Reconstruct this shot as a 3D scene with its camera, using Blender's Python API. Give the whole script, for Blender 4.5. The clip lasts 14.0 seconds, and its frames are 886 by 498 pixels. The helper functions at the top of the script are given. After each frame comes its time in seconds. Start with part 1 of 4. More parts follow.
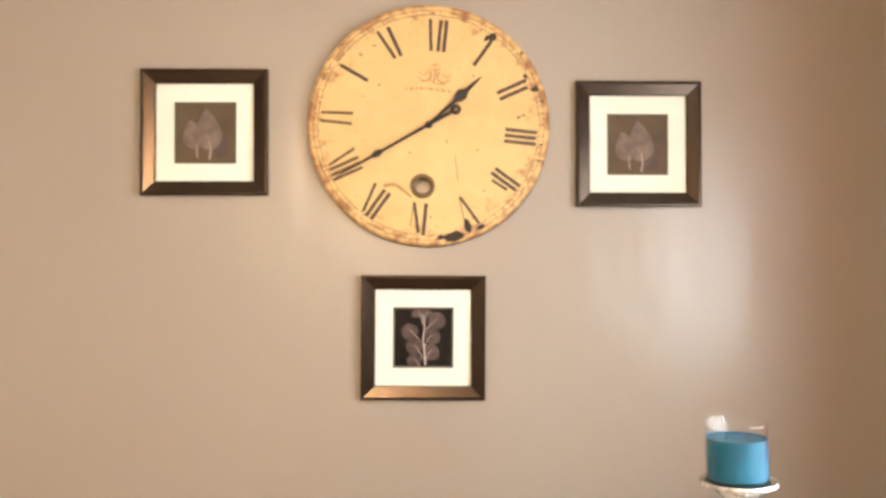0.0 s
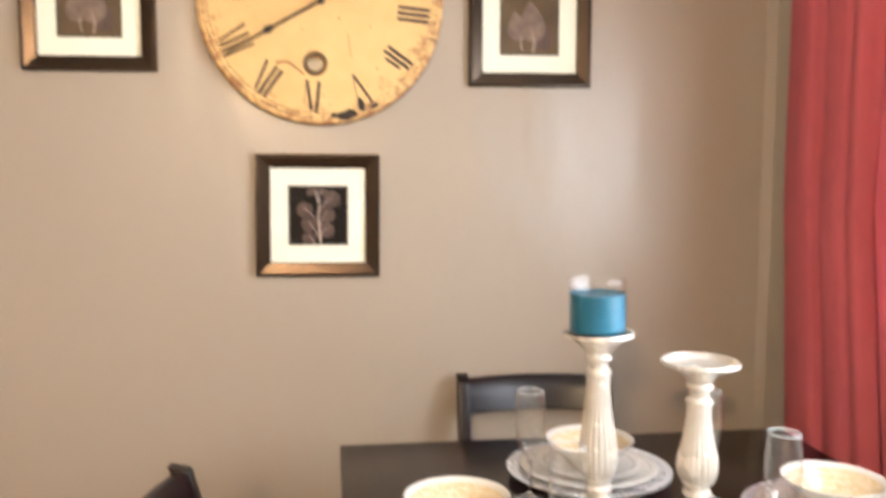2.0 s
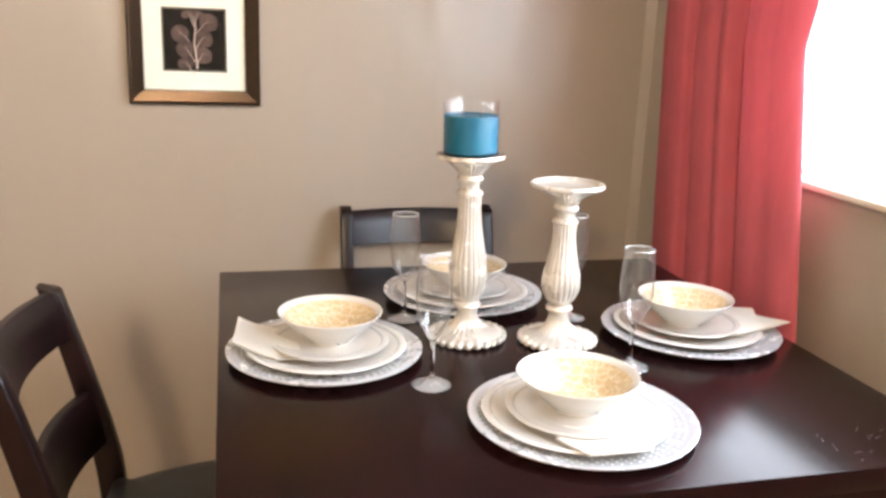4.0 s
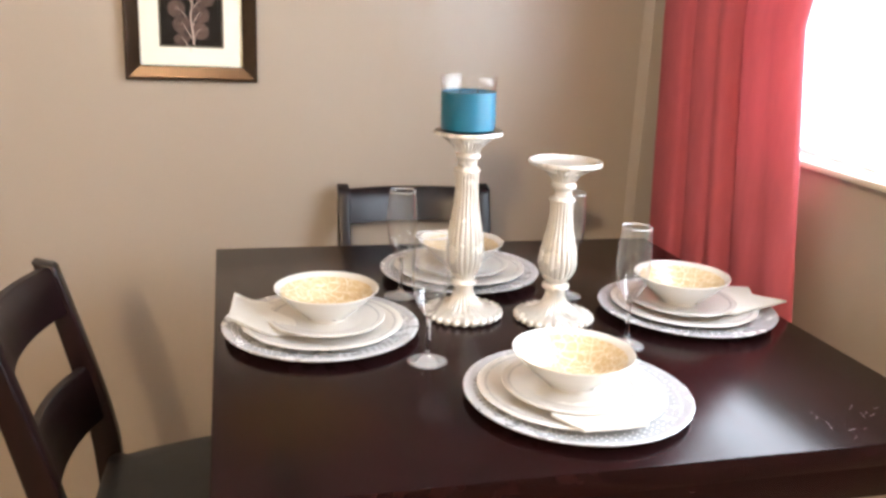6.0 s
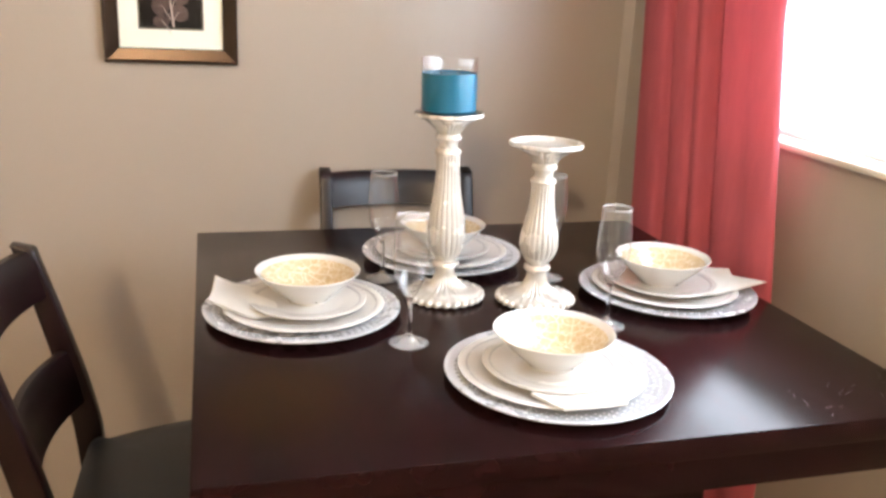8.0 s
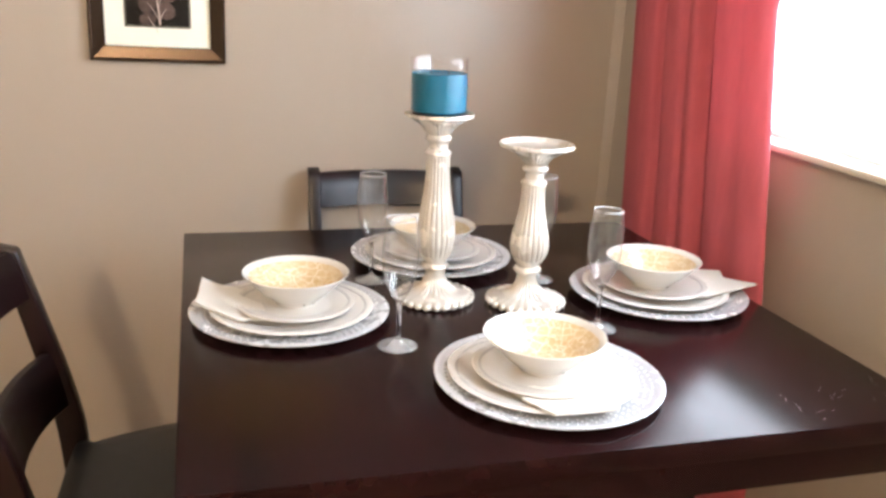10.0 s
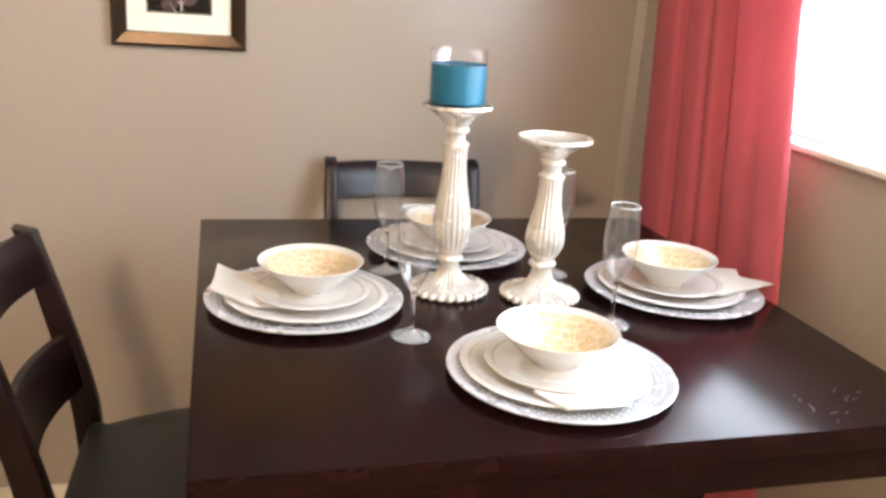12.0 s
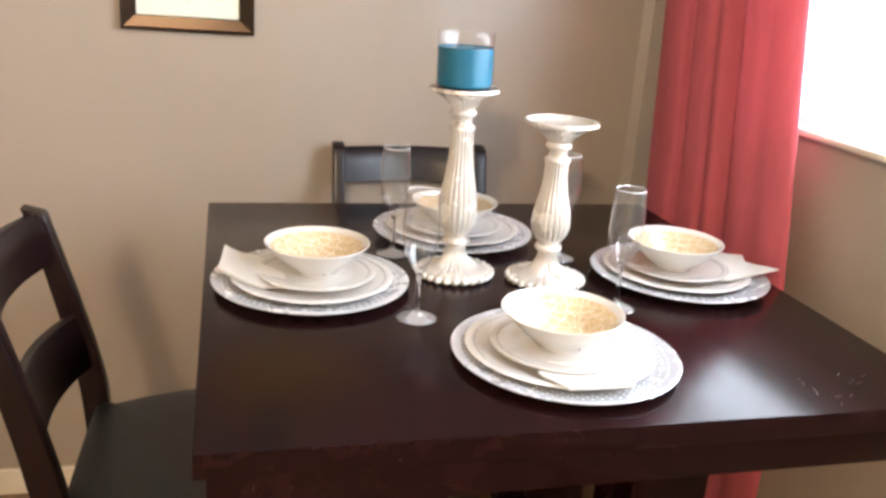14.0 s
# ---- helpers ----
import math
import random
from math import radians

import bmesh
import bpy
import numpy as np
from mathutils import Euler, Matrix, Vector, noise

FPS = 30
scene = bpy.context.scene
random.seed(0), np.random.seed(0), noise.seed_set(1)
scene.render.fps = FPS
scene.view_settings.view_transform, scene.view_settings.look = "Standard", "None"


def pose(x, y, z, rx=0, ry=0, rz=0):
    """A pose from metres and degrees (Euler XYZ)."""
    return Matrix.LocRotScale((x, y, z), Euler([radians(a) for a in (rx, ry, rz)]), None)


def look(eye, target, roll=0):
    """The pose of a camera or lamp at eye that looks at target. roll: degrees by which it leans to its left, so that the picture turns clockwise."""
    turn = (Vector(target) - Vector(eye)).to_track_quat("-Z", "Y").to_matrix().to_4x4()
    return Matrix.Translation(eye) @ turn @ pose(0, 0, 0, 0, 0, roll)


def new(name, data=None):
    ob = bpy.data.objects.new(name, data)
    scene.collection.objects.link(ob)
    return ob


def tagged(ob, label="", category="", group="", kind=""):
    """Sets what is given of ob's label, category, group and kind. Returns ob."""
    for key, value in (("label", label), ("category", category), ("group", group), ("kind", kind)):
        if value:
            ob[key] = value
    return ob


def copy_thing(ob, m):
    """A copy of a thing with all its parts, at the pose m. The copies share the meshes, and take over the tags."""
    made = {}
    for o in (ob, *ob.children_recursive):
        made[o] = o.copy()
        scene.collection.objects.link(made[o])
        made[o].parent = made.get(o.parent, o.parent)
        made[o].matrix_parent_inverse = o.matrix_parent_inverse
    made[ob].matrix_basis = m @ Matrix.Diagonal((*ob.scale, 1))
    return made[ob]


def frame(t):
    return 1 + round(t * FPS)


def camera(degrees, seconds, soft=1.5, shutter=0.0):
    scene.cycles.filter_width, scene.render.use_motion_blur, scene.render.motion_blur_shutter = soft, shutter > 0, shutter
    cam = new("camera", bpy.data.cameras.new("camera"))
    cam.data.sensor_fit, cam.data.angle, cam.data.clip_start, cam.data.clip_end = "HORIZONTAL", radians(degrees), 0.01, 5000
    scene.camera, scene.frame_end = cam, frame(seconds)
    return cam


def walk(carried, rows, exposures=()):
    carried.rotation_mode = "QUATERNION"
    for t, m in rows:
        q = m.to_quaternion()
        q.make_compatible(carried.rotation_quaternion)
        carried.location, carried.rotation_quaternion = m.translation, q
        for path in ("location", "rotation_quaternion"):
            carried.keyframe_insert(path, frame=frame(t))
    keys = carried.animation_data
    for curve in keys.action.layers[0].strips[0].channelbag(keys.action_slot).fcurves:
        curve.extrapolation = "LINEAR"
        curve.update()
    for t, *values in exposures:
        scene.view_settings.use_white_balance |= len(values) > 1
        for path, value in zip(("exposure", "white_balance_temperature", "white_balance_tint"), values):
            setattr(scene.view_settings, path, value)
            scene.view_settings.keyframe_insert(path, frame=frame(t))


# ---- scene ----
cam = camera(54.6, 14.0, soft=3.0, shutter=0.5)
PATH = [
    (0, (0.498, -0.13, 1.594), (0.53, 1.869, 1.634), 0.0),
    (0.5, (0.506, -0.133, 1.591), (0.526, 1.866, 1.644), 0.2),
    (1, (0.512, -0.138, 1.592), (0.521, 1.861, 1.64), 0.3),
    (1.5, (0.525, -0.175, 1.577), (0.594, 1.824, 1.56), 0.3),
    (2, (0.574, -0.18, 1.531), (0.779, 1.801, 1.348), 0.1),
    (2.5, (0.609, -0.191, 1.498), (0.907, 1.756, 1.148), 0.2),
    (3, (0.612, -0.203, 1.482), (0.989, 1.714, 1.053), 1.2),
    (3.5, (0.615, -0.203, 1.475), (1.037, 1.694, 1.002), 1.8),
    (6, (0.621, -0.203, 1.464), (1.05, 1.672, 0.918), 2.4),
    (6.5, (0.622, -0.202, 1.461), (1.055, 1.671, 0.91), 2.4),
    (7, (0.632, -0.202, 1.462), (1.084, 1.663, 0.899), 2.3),
    (7.5, (0.628, -0.205, 1.457), (1.093, 1.656, 0.89), 2.4),
    (8, (0.627, -0.207, 1.457), (1.089, 1.652, 0.882), 2.5),
    (10.5, (0.63, -0.19, 1.458), (1.121, 1.661, 0.882), 2.9),
    (11, (0.626, -0.193, 1.456), (1.116, 1.659, 0.882), 3.0),
    (11.5, (0.63, -0.195, 1.459), (1.105, 1.657, 0.874), 3.3),
    (12, (0.629, -0.192, 1.455), (1.082, 1.664, 0.861), 3.9),
    (12.5, (0.632, -0.192, 1.451), (1.064, 1.667, 0.853), 4.2),
    (13, (0.634, -0.193, 1.449), (1.063, 1.666, 0.85), 4.3),
    (13.5, (0.631, -0.199, 1.447), (1.064, 1.658, 0.841), 4.3),
    (14, (0.632, -0.201, 1.445), (1.066, 1.652, 0.828), 4.1),
]
walk(cam, [(t, look(eye, target, roll)) for t, eye, target, roll in PATH],
     exposures=[(0, 0.17, 6450, 10), (1.4, 0.17, 6400, 10), (3.0, 0.14, 6080, 10), (14.0, 0.14, 5980, 10)])

# ---- world and light ----
world = bpy.data.worlds.new("sky")
world.use_nodes = True
scene.world = world
sky = world.node_tree.nodes.new("ShaderNodeTexSky")
sky.sky_type, sky.sun_disc = "NISHITA", False
sky.sun_elevation, sky.sun_rotation = radians(38), radians(200)
world.node_tree.links.new(sky.outputs[0], world.node_tree.nodes["Background"].inputs[0])
world.node_tree.nodes["Background"].inputs[1].default_value = 0.12

WALL_Y, WALL_X, TABLE_Z = 2.022, 1.678, 0.93
WIN = (-0.72, 1.42, 1.205, 2.03)          # window opening: y from, y to, z from, z to


def lamp(name, kind, m, watts, colour, **size):
    data = bpy.data.lights.new(name, kind)
    data.energy, data.color = watts, colour
    if kind == "AREA":
        data.shape, data.size, data.size_y = "RECTANGLE", size["w"], size["h"]
    else:
        data.shadow_soft_size = size["r"]
    ob = new(name, data)
    ob.matrix_world = m
    return ob


# daylight that enters by the window, and the two warm bulbs of the ceiling fitting
lamp("window_daylight", "AREA", look((1.80, 0.35, 1.618), (0, 0.35, 1.55)), 38, (0.81, 0.915, 1.0), w=2.10, h=0.80)
for bx, bz, watts in ((0.055, 2.12, 122), (0.14, 2.12, 32)):
    lamp("bulb_light", "POINT", pose(bx, -1.32, bz), watts, (1.0, 0.715, 0.425), r=0.035)


# ---- materials ----
def material(name, a, b=None, rough=0.5, metal=0.0, scale=30.0, large=2.0, bump=0.0, bump_scale=None,
             stretch=(1, 1, 1), rough_var=0.1, coat=0.0, amount=1.0, specular=0.5, sheen=0.0):
    """A surface with two scales of variation: grain between colours a and b, and broad faint stains."""
    m = bpy.data.materials.new(name)
    m.use_nodes = True
    nt = m.node_tree
    p = nt.nodes["Principled BSDF"]
    N, L = nt.nodes.new, nt.links.new
    b = b or tuple(c * 0.85 for c in a)
    tc, mp = N("ShaderNodeTexCoord"), N("ShaderNodeMapping")
    mp.inputs["Scale"].default_value = stretch
    L(tc.outputs["Object"], mp.inputs["Vector"])
    n1, n2 = N("ShaderNodeTexNoise"), N("ShaderNodeTexNoise")
    n1.inputs["Scale"].default_value, n1.inputs["Detail"].default_value = scale, 6
    n2.inputs["Scale"].default_value, n2.inputs["Detail"].default_value = large, 3
    for n in (n1, n2):
        L(mp.outputs[0], n.inputs["Vector"])
    add = N("ShaderNodeMath")
    add.operation = "MULTIPLY_ADD"
    add.inputs[1].default_value = 0.5
    L(n1.outputs["Fac"], add.inputs[0])
    half = N("ShaderNodeMath")
    half.operation = "MULTIPLY"
    half.inputs[1].default_value = 0.5
    L(n2.outputs["Fac"], half.inputs[0])
    L(half.outputs[0], add.inputs[2])
    ramp = N("ShaderNodeValToRGB")
    ramp.color_ramp.elements[0].position, ramp.color_ramp.elements[1].position = 0.5 - 0.18 / amount, 0.5 + 0.18 / amount
    ramp.color_ramp.elements[0].color, ramp.color_ramp.elements[1].color = (*b, 1), (*a, 1)
    L(add.outputs[0], ramp.inputs["Fac"])
    L(ramp.outputs["Color"], p.inputs["Base Color"])
    mr = N("ShaderNodeMapRange")
    mr.inputs["To Min"].default_value, mr.inputs["To Max"].default_value = max(0.02, rough - rough_var), min(1, rough + rough_var)
    L(add.outputs[0], mr.inputs["Value"])
    L(mr.outputs[0], p.inputs["Roughness"])
    p.inputs["Metallic"].default_value = metal
    p.inputs["Coat Weight"].default_value = coat
    p.inputs["Specular IOR Level"].default_value = specular
    p.inputs["Sheen Weight"].default_value = sheen
    if bump:
        n3, bp = N("ShaderNodeTexNoise"), N("ShaderNodeBump")
        n3.inputs["Scale"].default_value, n3.inputs["Detail"].default_value = bump_scale or scale * 3, 4
        L(mp.outputs[0], n3.inputs["Vector"])
        bp.inputs["Strength"].default_value, bp.inputs["Distance"].default_value = bump, 0.002
        L(n3.outputs["Fac"], bp.inputs["Height"])
        L(bp.outputs[0], p.inputs["Normal"])
    return m


def glass(name, tint=(1, 1, 1), rough=0.0, haze=0.0, ior=1.47):
    """Solid clear glass; haze: the share of white diffuse that stands in for caught light."""
    m = bpy.data.materials.new(name)
    m.use_nodes = True
    p = m.node_tree.nodes["Principled BSDF"]
    p.inputs["Base Color"].default_value = (*tint, 1)
    p.inputs["Transmission Weight"].default_value = 1 - haze
    p.inputs["Roughness"].default_value, p.inputs["IOR"].default_value = rough, ior
    return m


def thin_glass(name, ior=1.13, pale_share=0.0, rough=0.03, falloff=5.0):
    """Thin wall or pane of glass: clear, with a Fresnel gloss, and a share of white diffuse in place of glints."""
    m = bpy.data.materials.new(name)
    m.use_nodes = True
    nt = m.node_tree
    nt.nodes.remove(nt.nodes["Principled BSDF"])
    mix, tr, gl, lw, five, scale = (nt.nodes.new("ShaderNode" + k) for k in ("MixShader", "BsdfTransparent", "BsdfGlossy", "LayerWeight", "Math", "Math"))
    f0 = ((ior - 1) / (ior + 1)) ** 2
    gl.inputs["Roughness"].default_value, lw.inputs["Blend"].default_value = rough, 0.5
    five.operation, five.inputs[1].default_value = "POWER", falloff
    scale.operation, scale.inputs[1].default_value, scale.inputs[2].default_value = "MULTIPLY_ADD", (1 - f0) * min(1.0, f0 / 0.04), f0
    nt.links.new(lw.outputs["Facing"], five.inputs[0])
    nt.links.new(five.outputs[0], scale.inputs[0])
    nt.links.new(scale.outputs[0], mix.inputs[0])
    nt.links.new(tr.outputs[0], mix.inputs[1])
    nt.links.new(gl.outputs[0], mix.inputs[2])
    out = mix
    if pale_share:
        out, white_diffuse = nt.nodes.new("ShaderNodeMixShader"), nt.nodes.new("ShaderNodeBsdfDiffuse")
        white_diffuse.inputs["Color"].default_value = (0.8, 0.8, 0.8, 1)
        out.inputs[0].default_value = pale_share
        nt.links.new(mix.outputs[0], out.inputs[1])
        nt.links.new(white_diffuse.outputs[0], out.inputs[2])
    nt.links.new(out.outputs[0], nt.nodes["Material Output"].inputs["Surface"])
    return m


PAINT = material("greige_satin_paint", (0.388, 0.333, 0.274), (0.384, 0.329, 0.270), rough=0.29, scale=14, large=1.2, bump=0.05, bump_scale=150, rough_var=0.015, specular=0.42, amount=0.45)


def undulate(m, scale, stretch, depth):
    """Broad shallow waves under a finish, as on rolled drywall."""
    nt = m.node_tree
    N, L = nt.nodes.new, nt.links.new
    tc, mp, nz, bp = N("ShaderNodeTexCoord"), N("ShaderNodeMapping"), N("ShaderNodeTexNoise"), N("ShaderNodeBump")
    mp.inputs["Scale"].default_value = stretch
    nz.inputs["Scale"].default_value, nz.inputs["Detail"].default_value = scale, 2
    bp.inputs["Strength"].default_value, bp.inputs["Distance"].default_value = 1.0, depth
    L(tc.outputs["Object"], mp.inputs["Vector"])
    L(mp.outputs[0], nz.inputs["Vector"])
    L(nz.outputs["Fac"], bp.inputs["Height"])
    p = nt.nodes["Principled BSDF"]
    if p.inputs["Normal"].links:
        L(p.inputs["Normal"].links[0].from_socket, bp.inputs["Normal"])
    L(bp.outputs[0], p.inputs["Normal"])


undulate(PAINT, 6.0, (1, 1, 0.45), 0.009)
# paler than the greige, so that the unseen walls bounce more light
CREAM_BOUNCE = material("cream_bounce_paint", (0.74, 0.72, 0.68), rough=0.6, scale=14, large=1.2, bump=0.05, bump_scale=150)
CEILING = material("ceiling_paint", (0.80, 0.78, 0.74), rough=0.9, scale=60, bump=0.3)
FLOOR = material("tan_carpet", (0.28, 0.18, 0.105), (0.19, 0.122, 0.072), rough=0.95, scale=180, bump=0.8)
TRIM = material("cream_trim_paint", (0.80, 0.74, 0.62), (0.74, 0.67, 0.55), rough=0.4, scale=25, bump=0.05)
ESPRESSO = material("espresso_wood", (0.0150, 0.0040, 0.0042), (0.0042, 0.0016, 0.0018), rough=0.215, scale=5, large=1.6, amount=1.0,
                    stretch=(9, 0.8, 9), bump=0.018, bump_scale=14, rough_var=0.10, coat=0.0, specular=0.21)
ESPRESSO.node_tree.nodes["Principled BSDF"].inputs["Specular Tint"].default_value = (1.0, 0.86, 0.83, 1)
CHAIR_WOOD = material("chair_espresso_wood", (0.0105, 0.0026, 0.0030), (0.0032, 0.0013, 0.0015), rough=0.31, scale=12, large=3, specular=0.35,
                      stretch=(6, 6, 1), bump=0.05, bump_scale=60)
LEATHER = material("black_vinyl", (0.007, 0.0065, 0.0065), (0.0045, 0.004, 0.004), rough=0.5, scale=60, bump=0.25, bump_scale=350)
PORCELAIN = material("white_porcelain", (0.62, 0.59, 0.545), (0.59, 0.56, 0.515), rough=0.16, scale=8, rough_var=0.04, coat=0.3)
GREY_BAND = material("grey_glaze_band", (0.46, 0.44, 0.42), (0.38, 0.36, 0.34), rough=0.25, scale=90)
LINEN = material("white_linen", (0.62, 0.595, 0.545), (0.56, 0.535, 0.485), rough=0.85, scale=240, bump=0.35, bump_scale=700, sheen=0.2)
PEARL = material("antique_silver_glaze", (0.66, 0.63, 0.58), (0.50, 0.455, 0.39), rough=0.27, metal=0.30, scale=26, large=7, bump=0.03, bump_scale=120, coat=0.25)
WAX = material("teal_wax", (0.001, 0.115, 0.195), (0.001, 0.095, 0.165), rough=0.42, scale=40, large=10, bump=0.04)
COASTER = material("dark_coaster", (0.03, 0.035, 0.04), rough=0.5)
WICK = material("wick", (0.12, 0.11, 0.10), rough=0.9)
CLEAR = thin_glass("clear_glass", 1.42, 0.0, 0.05)
# white diffuse in flute rim, cup and foot stands in for glints
RIM_GLASS = glass("rim_glint_glass", haze=0.32)
CUP_GLASS = thin_glass("cup_glass", 1.6, 0.010, 0.02, 4.0)
FLUTE, HAZY = glass("flute_glass", ior=1.40), glass("flute_foot_glass", haze=0.08)
PANE = thin_glass("pane_glass")
FRAME_WOOD = material("picture_frame_black_brown", (0.052, 0.034, 0.022), (0.040, 0.026, 0.017), rough=0.25, metal=0.75, scale=30, large=5, rough_var=0.02, specular=0.4)
MAT_BOARD = material("cream_mat_board", (0.87, 0.87, 0.74), (0.84, 0.83, 0.70), rough=0.8, scale=150, bump=0.06)
MAT_EDGE = material("mat_bevel_olive", (0.10, 0.088, 0.056), rough=0.7)
PRINT_DARK = material("sepia_black_print", (0.012, 0.009, 0.007), (0.007, 0.005, 0.004), rough=0.5, scale=20, large=9, specular=0.12)
# warm brown holds the room's reflection in the glass, put into the print
PRINT_BROWN = material("sepia_reflection_print", (0.140, 0.096, 0.054), (0.085, 0.060, 0.036), rough=0.5, scale=12, large=9, specular=0.12)
LEAF_DIM = material("ghost_leaf", (0.26, 0.19, 0.15), (0.13, 0.095, 0.078), rough=0.55, scale=60, large=14, stretch=(1, 1, 1), specular=0.12)
LEAF_MID = material("ghost_leaf_mid", (0.125, 0.085, 0.072), (0.060, 0.040, 0.034), rough=0.55, scale=50, large=16, specular=0.12)
VEIN = material("pale_vein", (0.62, 0.50, 0.43), (0.45, 0.35, 0.29), rough=0.55, scale=120)
NUMERAL = material("worn_black_print", (0.042, 0.029, 0.018), (0.10, 0.058, 0.028), rough=0.6, scale=110, large=14, amount=1.4)
NUMERAL_FADED = material("faded_brown_print", (0.17, 0.095, 0.035), (0.09, 0.05, 0.02), rough=0.6, scale=90, large=12)
RUST = material("rust_brown_ink", (0.36, 0.17, 0.06), (0.50, 0.29, 0.12), rough=0.7, scale=80)
IRON = material("black_iron", (0.020, 0.018, 0.016), (0.045, 0.035, 0.028), rough=0.5, metal=0.6, scale=70, bump=0.1)
BRASS = material("aged_brass", (0.16, 0.11, 0.055), (0.07, 0.05, 0.03), rough=0.4, metal=0.8, scale=60)
CHIP = material("chipped_dark_patch", (0.030, 0.022, 0.017), (0.07, 0.045, 0.025), rough=0.8, scale=120, bump=0.3)
CLOCK_EDGE = material("clock_edge_brown", (0.13, 0.075, 0.035), (0.05, 0.03, 0.018), rough=0.65, scale=30)
IVORY = material("ivory_plastic", (0.78, 0.66, 0.42), (0.74, 0.62, 0.39), rough=0.35, scale=40)
DARK_SLOT = material("dark_slot", (0.02, 0.02, 0.02), rough=0.6)
GREEN = material("dark_green_plastic", (0.01, 0.055, 0.035), rough=0.45)
WHITE_FRAME = material("white_window_vinyl", (0.82, 0.82, 0.81), rough=0.35, scale=20)
NICKEL = material("brushed_nickel", (0.5, 0.48, 0.45), rough=0.35, metal=1.0, scale=60)


def curtain_cloth():
    m = material("red_woven_curtain", (0.62, 0.135, 0.165), (0.50, 0.098, 0.124), rough=0.85, scale=70, large=6,
                 stretch=(1, 1, 0.25), bump=0.3, bump_scale=420, sheen=0.02)
    nt = m.node_tree
    p = nt.nodes["Principled BSDF"]
    tl, mix = nt.nodes.new("ShaderNodeBsdfTranslucent"), nt.nodes.new("ShaderNodeMixShader")
    tl.inputs["Color"].default_value = (0.78, 0.26, 0.31, 1)
    mix.inputs[0].default_value = 0.20
    nt.links.new(p.outputs[0], mix.inputs[1])
    nt.links.new(tl.outputs[0], mix.inputs[2])
    nt.links.new(mix.outputs[0], nt.nodes["Material Output"].inputs["Surface"])
    return m


def clock_paper():
    """Aged yellow paper: blotches all over, browner and rubbed towards the rim."""
    m = material("aged_clock_paper", (0.76, 0.51, 0.215), (0.68, 0.42, 0.16), rough=0.55, scale=22, large=4, bump=0.05, bump_scale=120)
    nt = m.node_tree
    N, L = nt.nodes.new, nt.links.new
    p = nt.nodes["Principled BSDF"]
    base = p.inputs["Base Color"].links[0].from_socket
    tc, sep, ln = N("ShaderNodeTexCoord"), N("ShaderNodeSeparateXYZ"), N("ShaderNodeVectorMath")
    ln.operation = "LENGTH"
    L(tc.outputs["Object"], ln.inputs[0])
    nz = N("ShaderNodeTexNoise")
    nz.inputs["Scale"].default_value, nz.inputs["Detail"].default_value, nz.inputs["Roughness"].default_value = 26, 9, 0.68
    L(tc.outputs["Object"], nz.inputs["Vector"])
    rim = N("ShaderNodeMapRange")
    rim.inputs["From Min"].default_value, rim.inputs["From Max"].default_value = 0.20, 0.302
    rim.inputs["To Min"].default_value, rim.inputs["To Max"].default_value = -0.12, 0.20
    L(ln.outputs["Value"], rim.inputs["Value"])
    add = N("ShaderNodeMath")
    L(nz.outputs["Fac"], add.inputs[0])
    L(rim.outputs[0], add.inputs[1])
    cut = N("ShaderNodeValToRGB")
    cut.color_ramp.elements[0].position, cut.color_ramp.elements[1].position = 0.60, 0.76
    L(add.outputs[0], cut.inputs["Fac"])
    mix = N("ShaderNodeMixRGB")
    mix.inputs[2].default_value = (0.36, 0.165, 0.06, 1)
    L(cut.outputs["Color"], mix.inputs[0])
    L(base, mix.inputs[1])
    # small dark flecks
    v = N("ShaderNodeTexNoise")
    v.inputs["Scale"].default_value, v.inputs["Detail"].default_value = 75, 2
    L(tc.outputs["Object"], v.inputs["Vector"])
    fleck = N("ShaderNodeValToRGB")
    fleck.color_ramp.elements[0].position, fleck.color_ramp.elements[1].position = 0.74, 0.78
    L(v.outputs["Fac"], fleck.inputs["Fac"])
    mix2 = N("ShaderNodeMixRGB")
    mix2.inputs[2].default_value = (0.12, 0.06, 0.03, 1)
    L(fleck.outputs["Color"], mix2.inputs[0])
    L(mix.outputs[0], mix2.inputs[1])
    L(mix2.outputs[0], p.inputs["Base Color"])
    return m


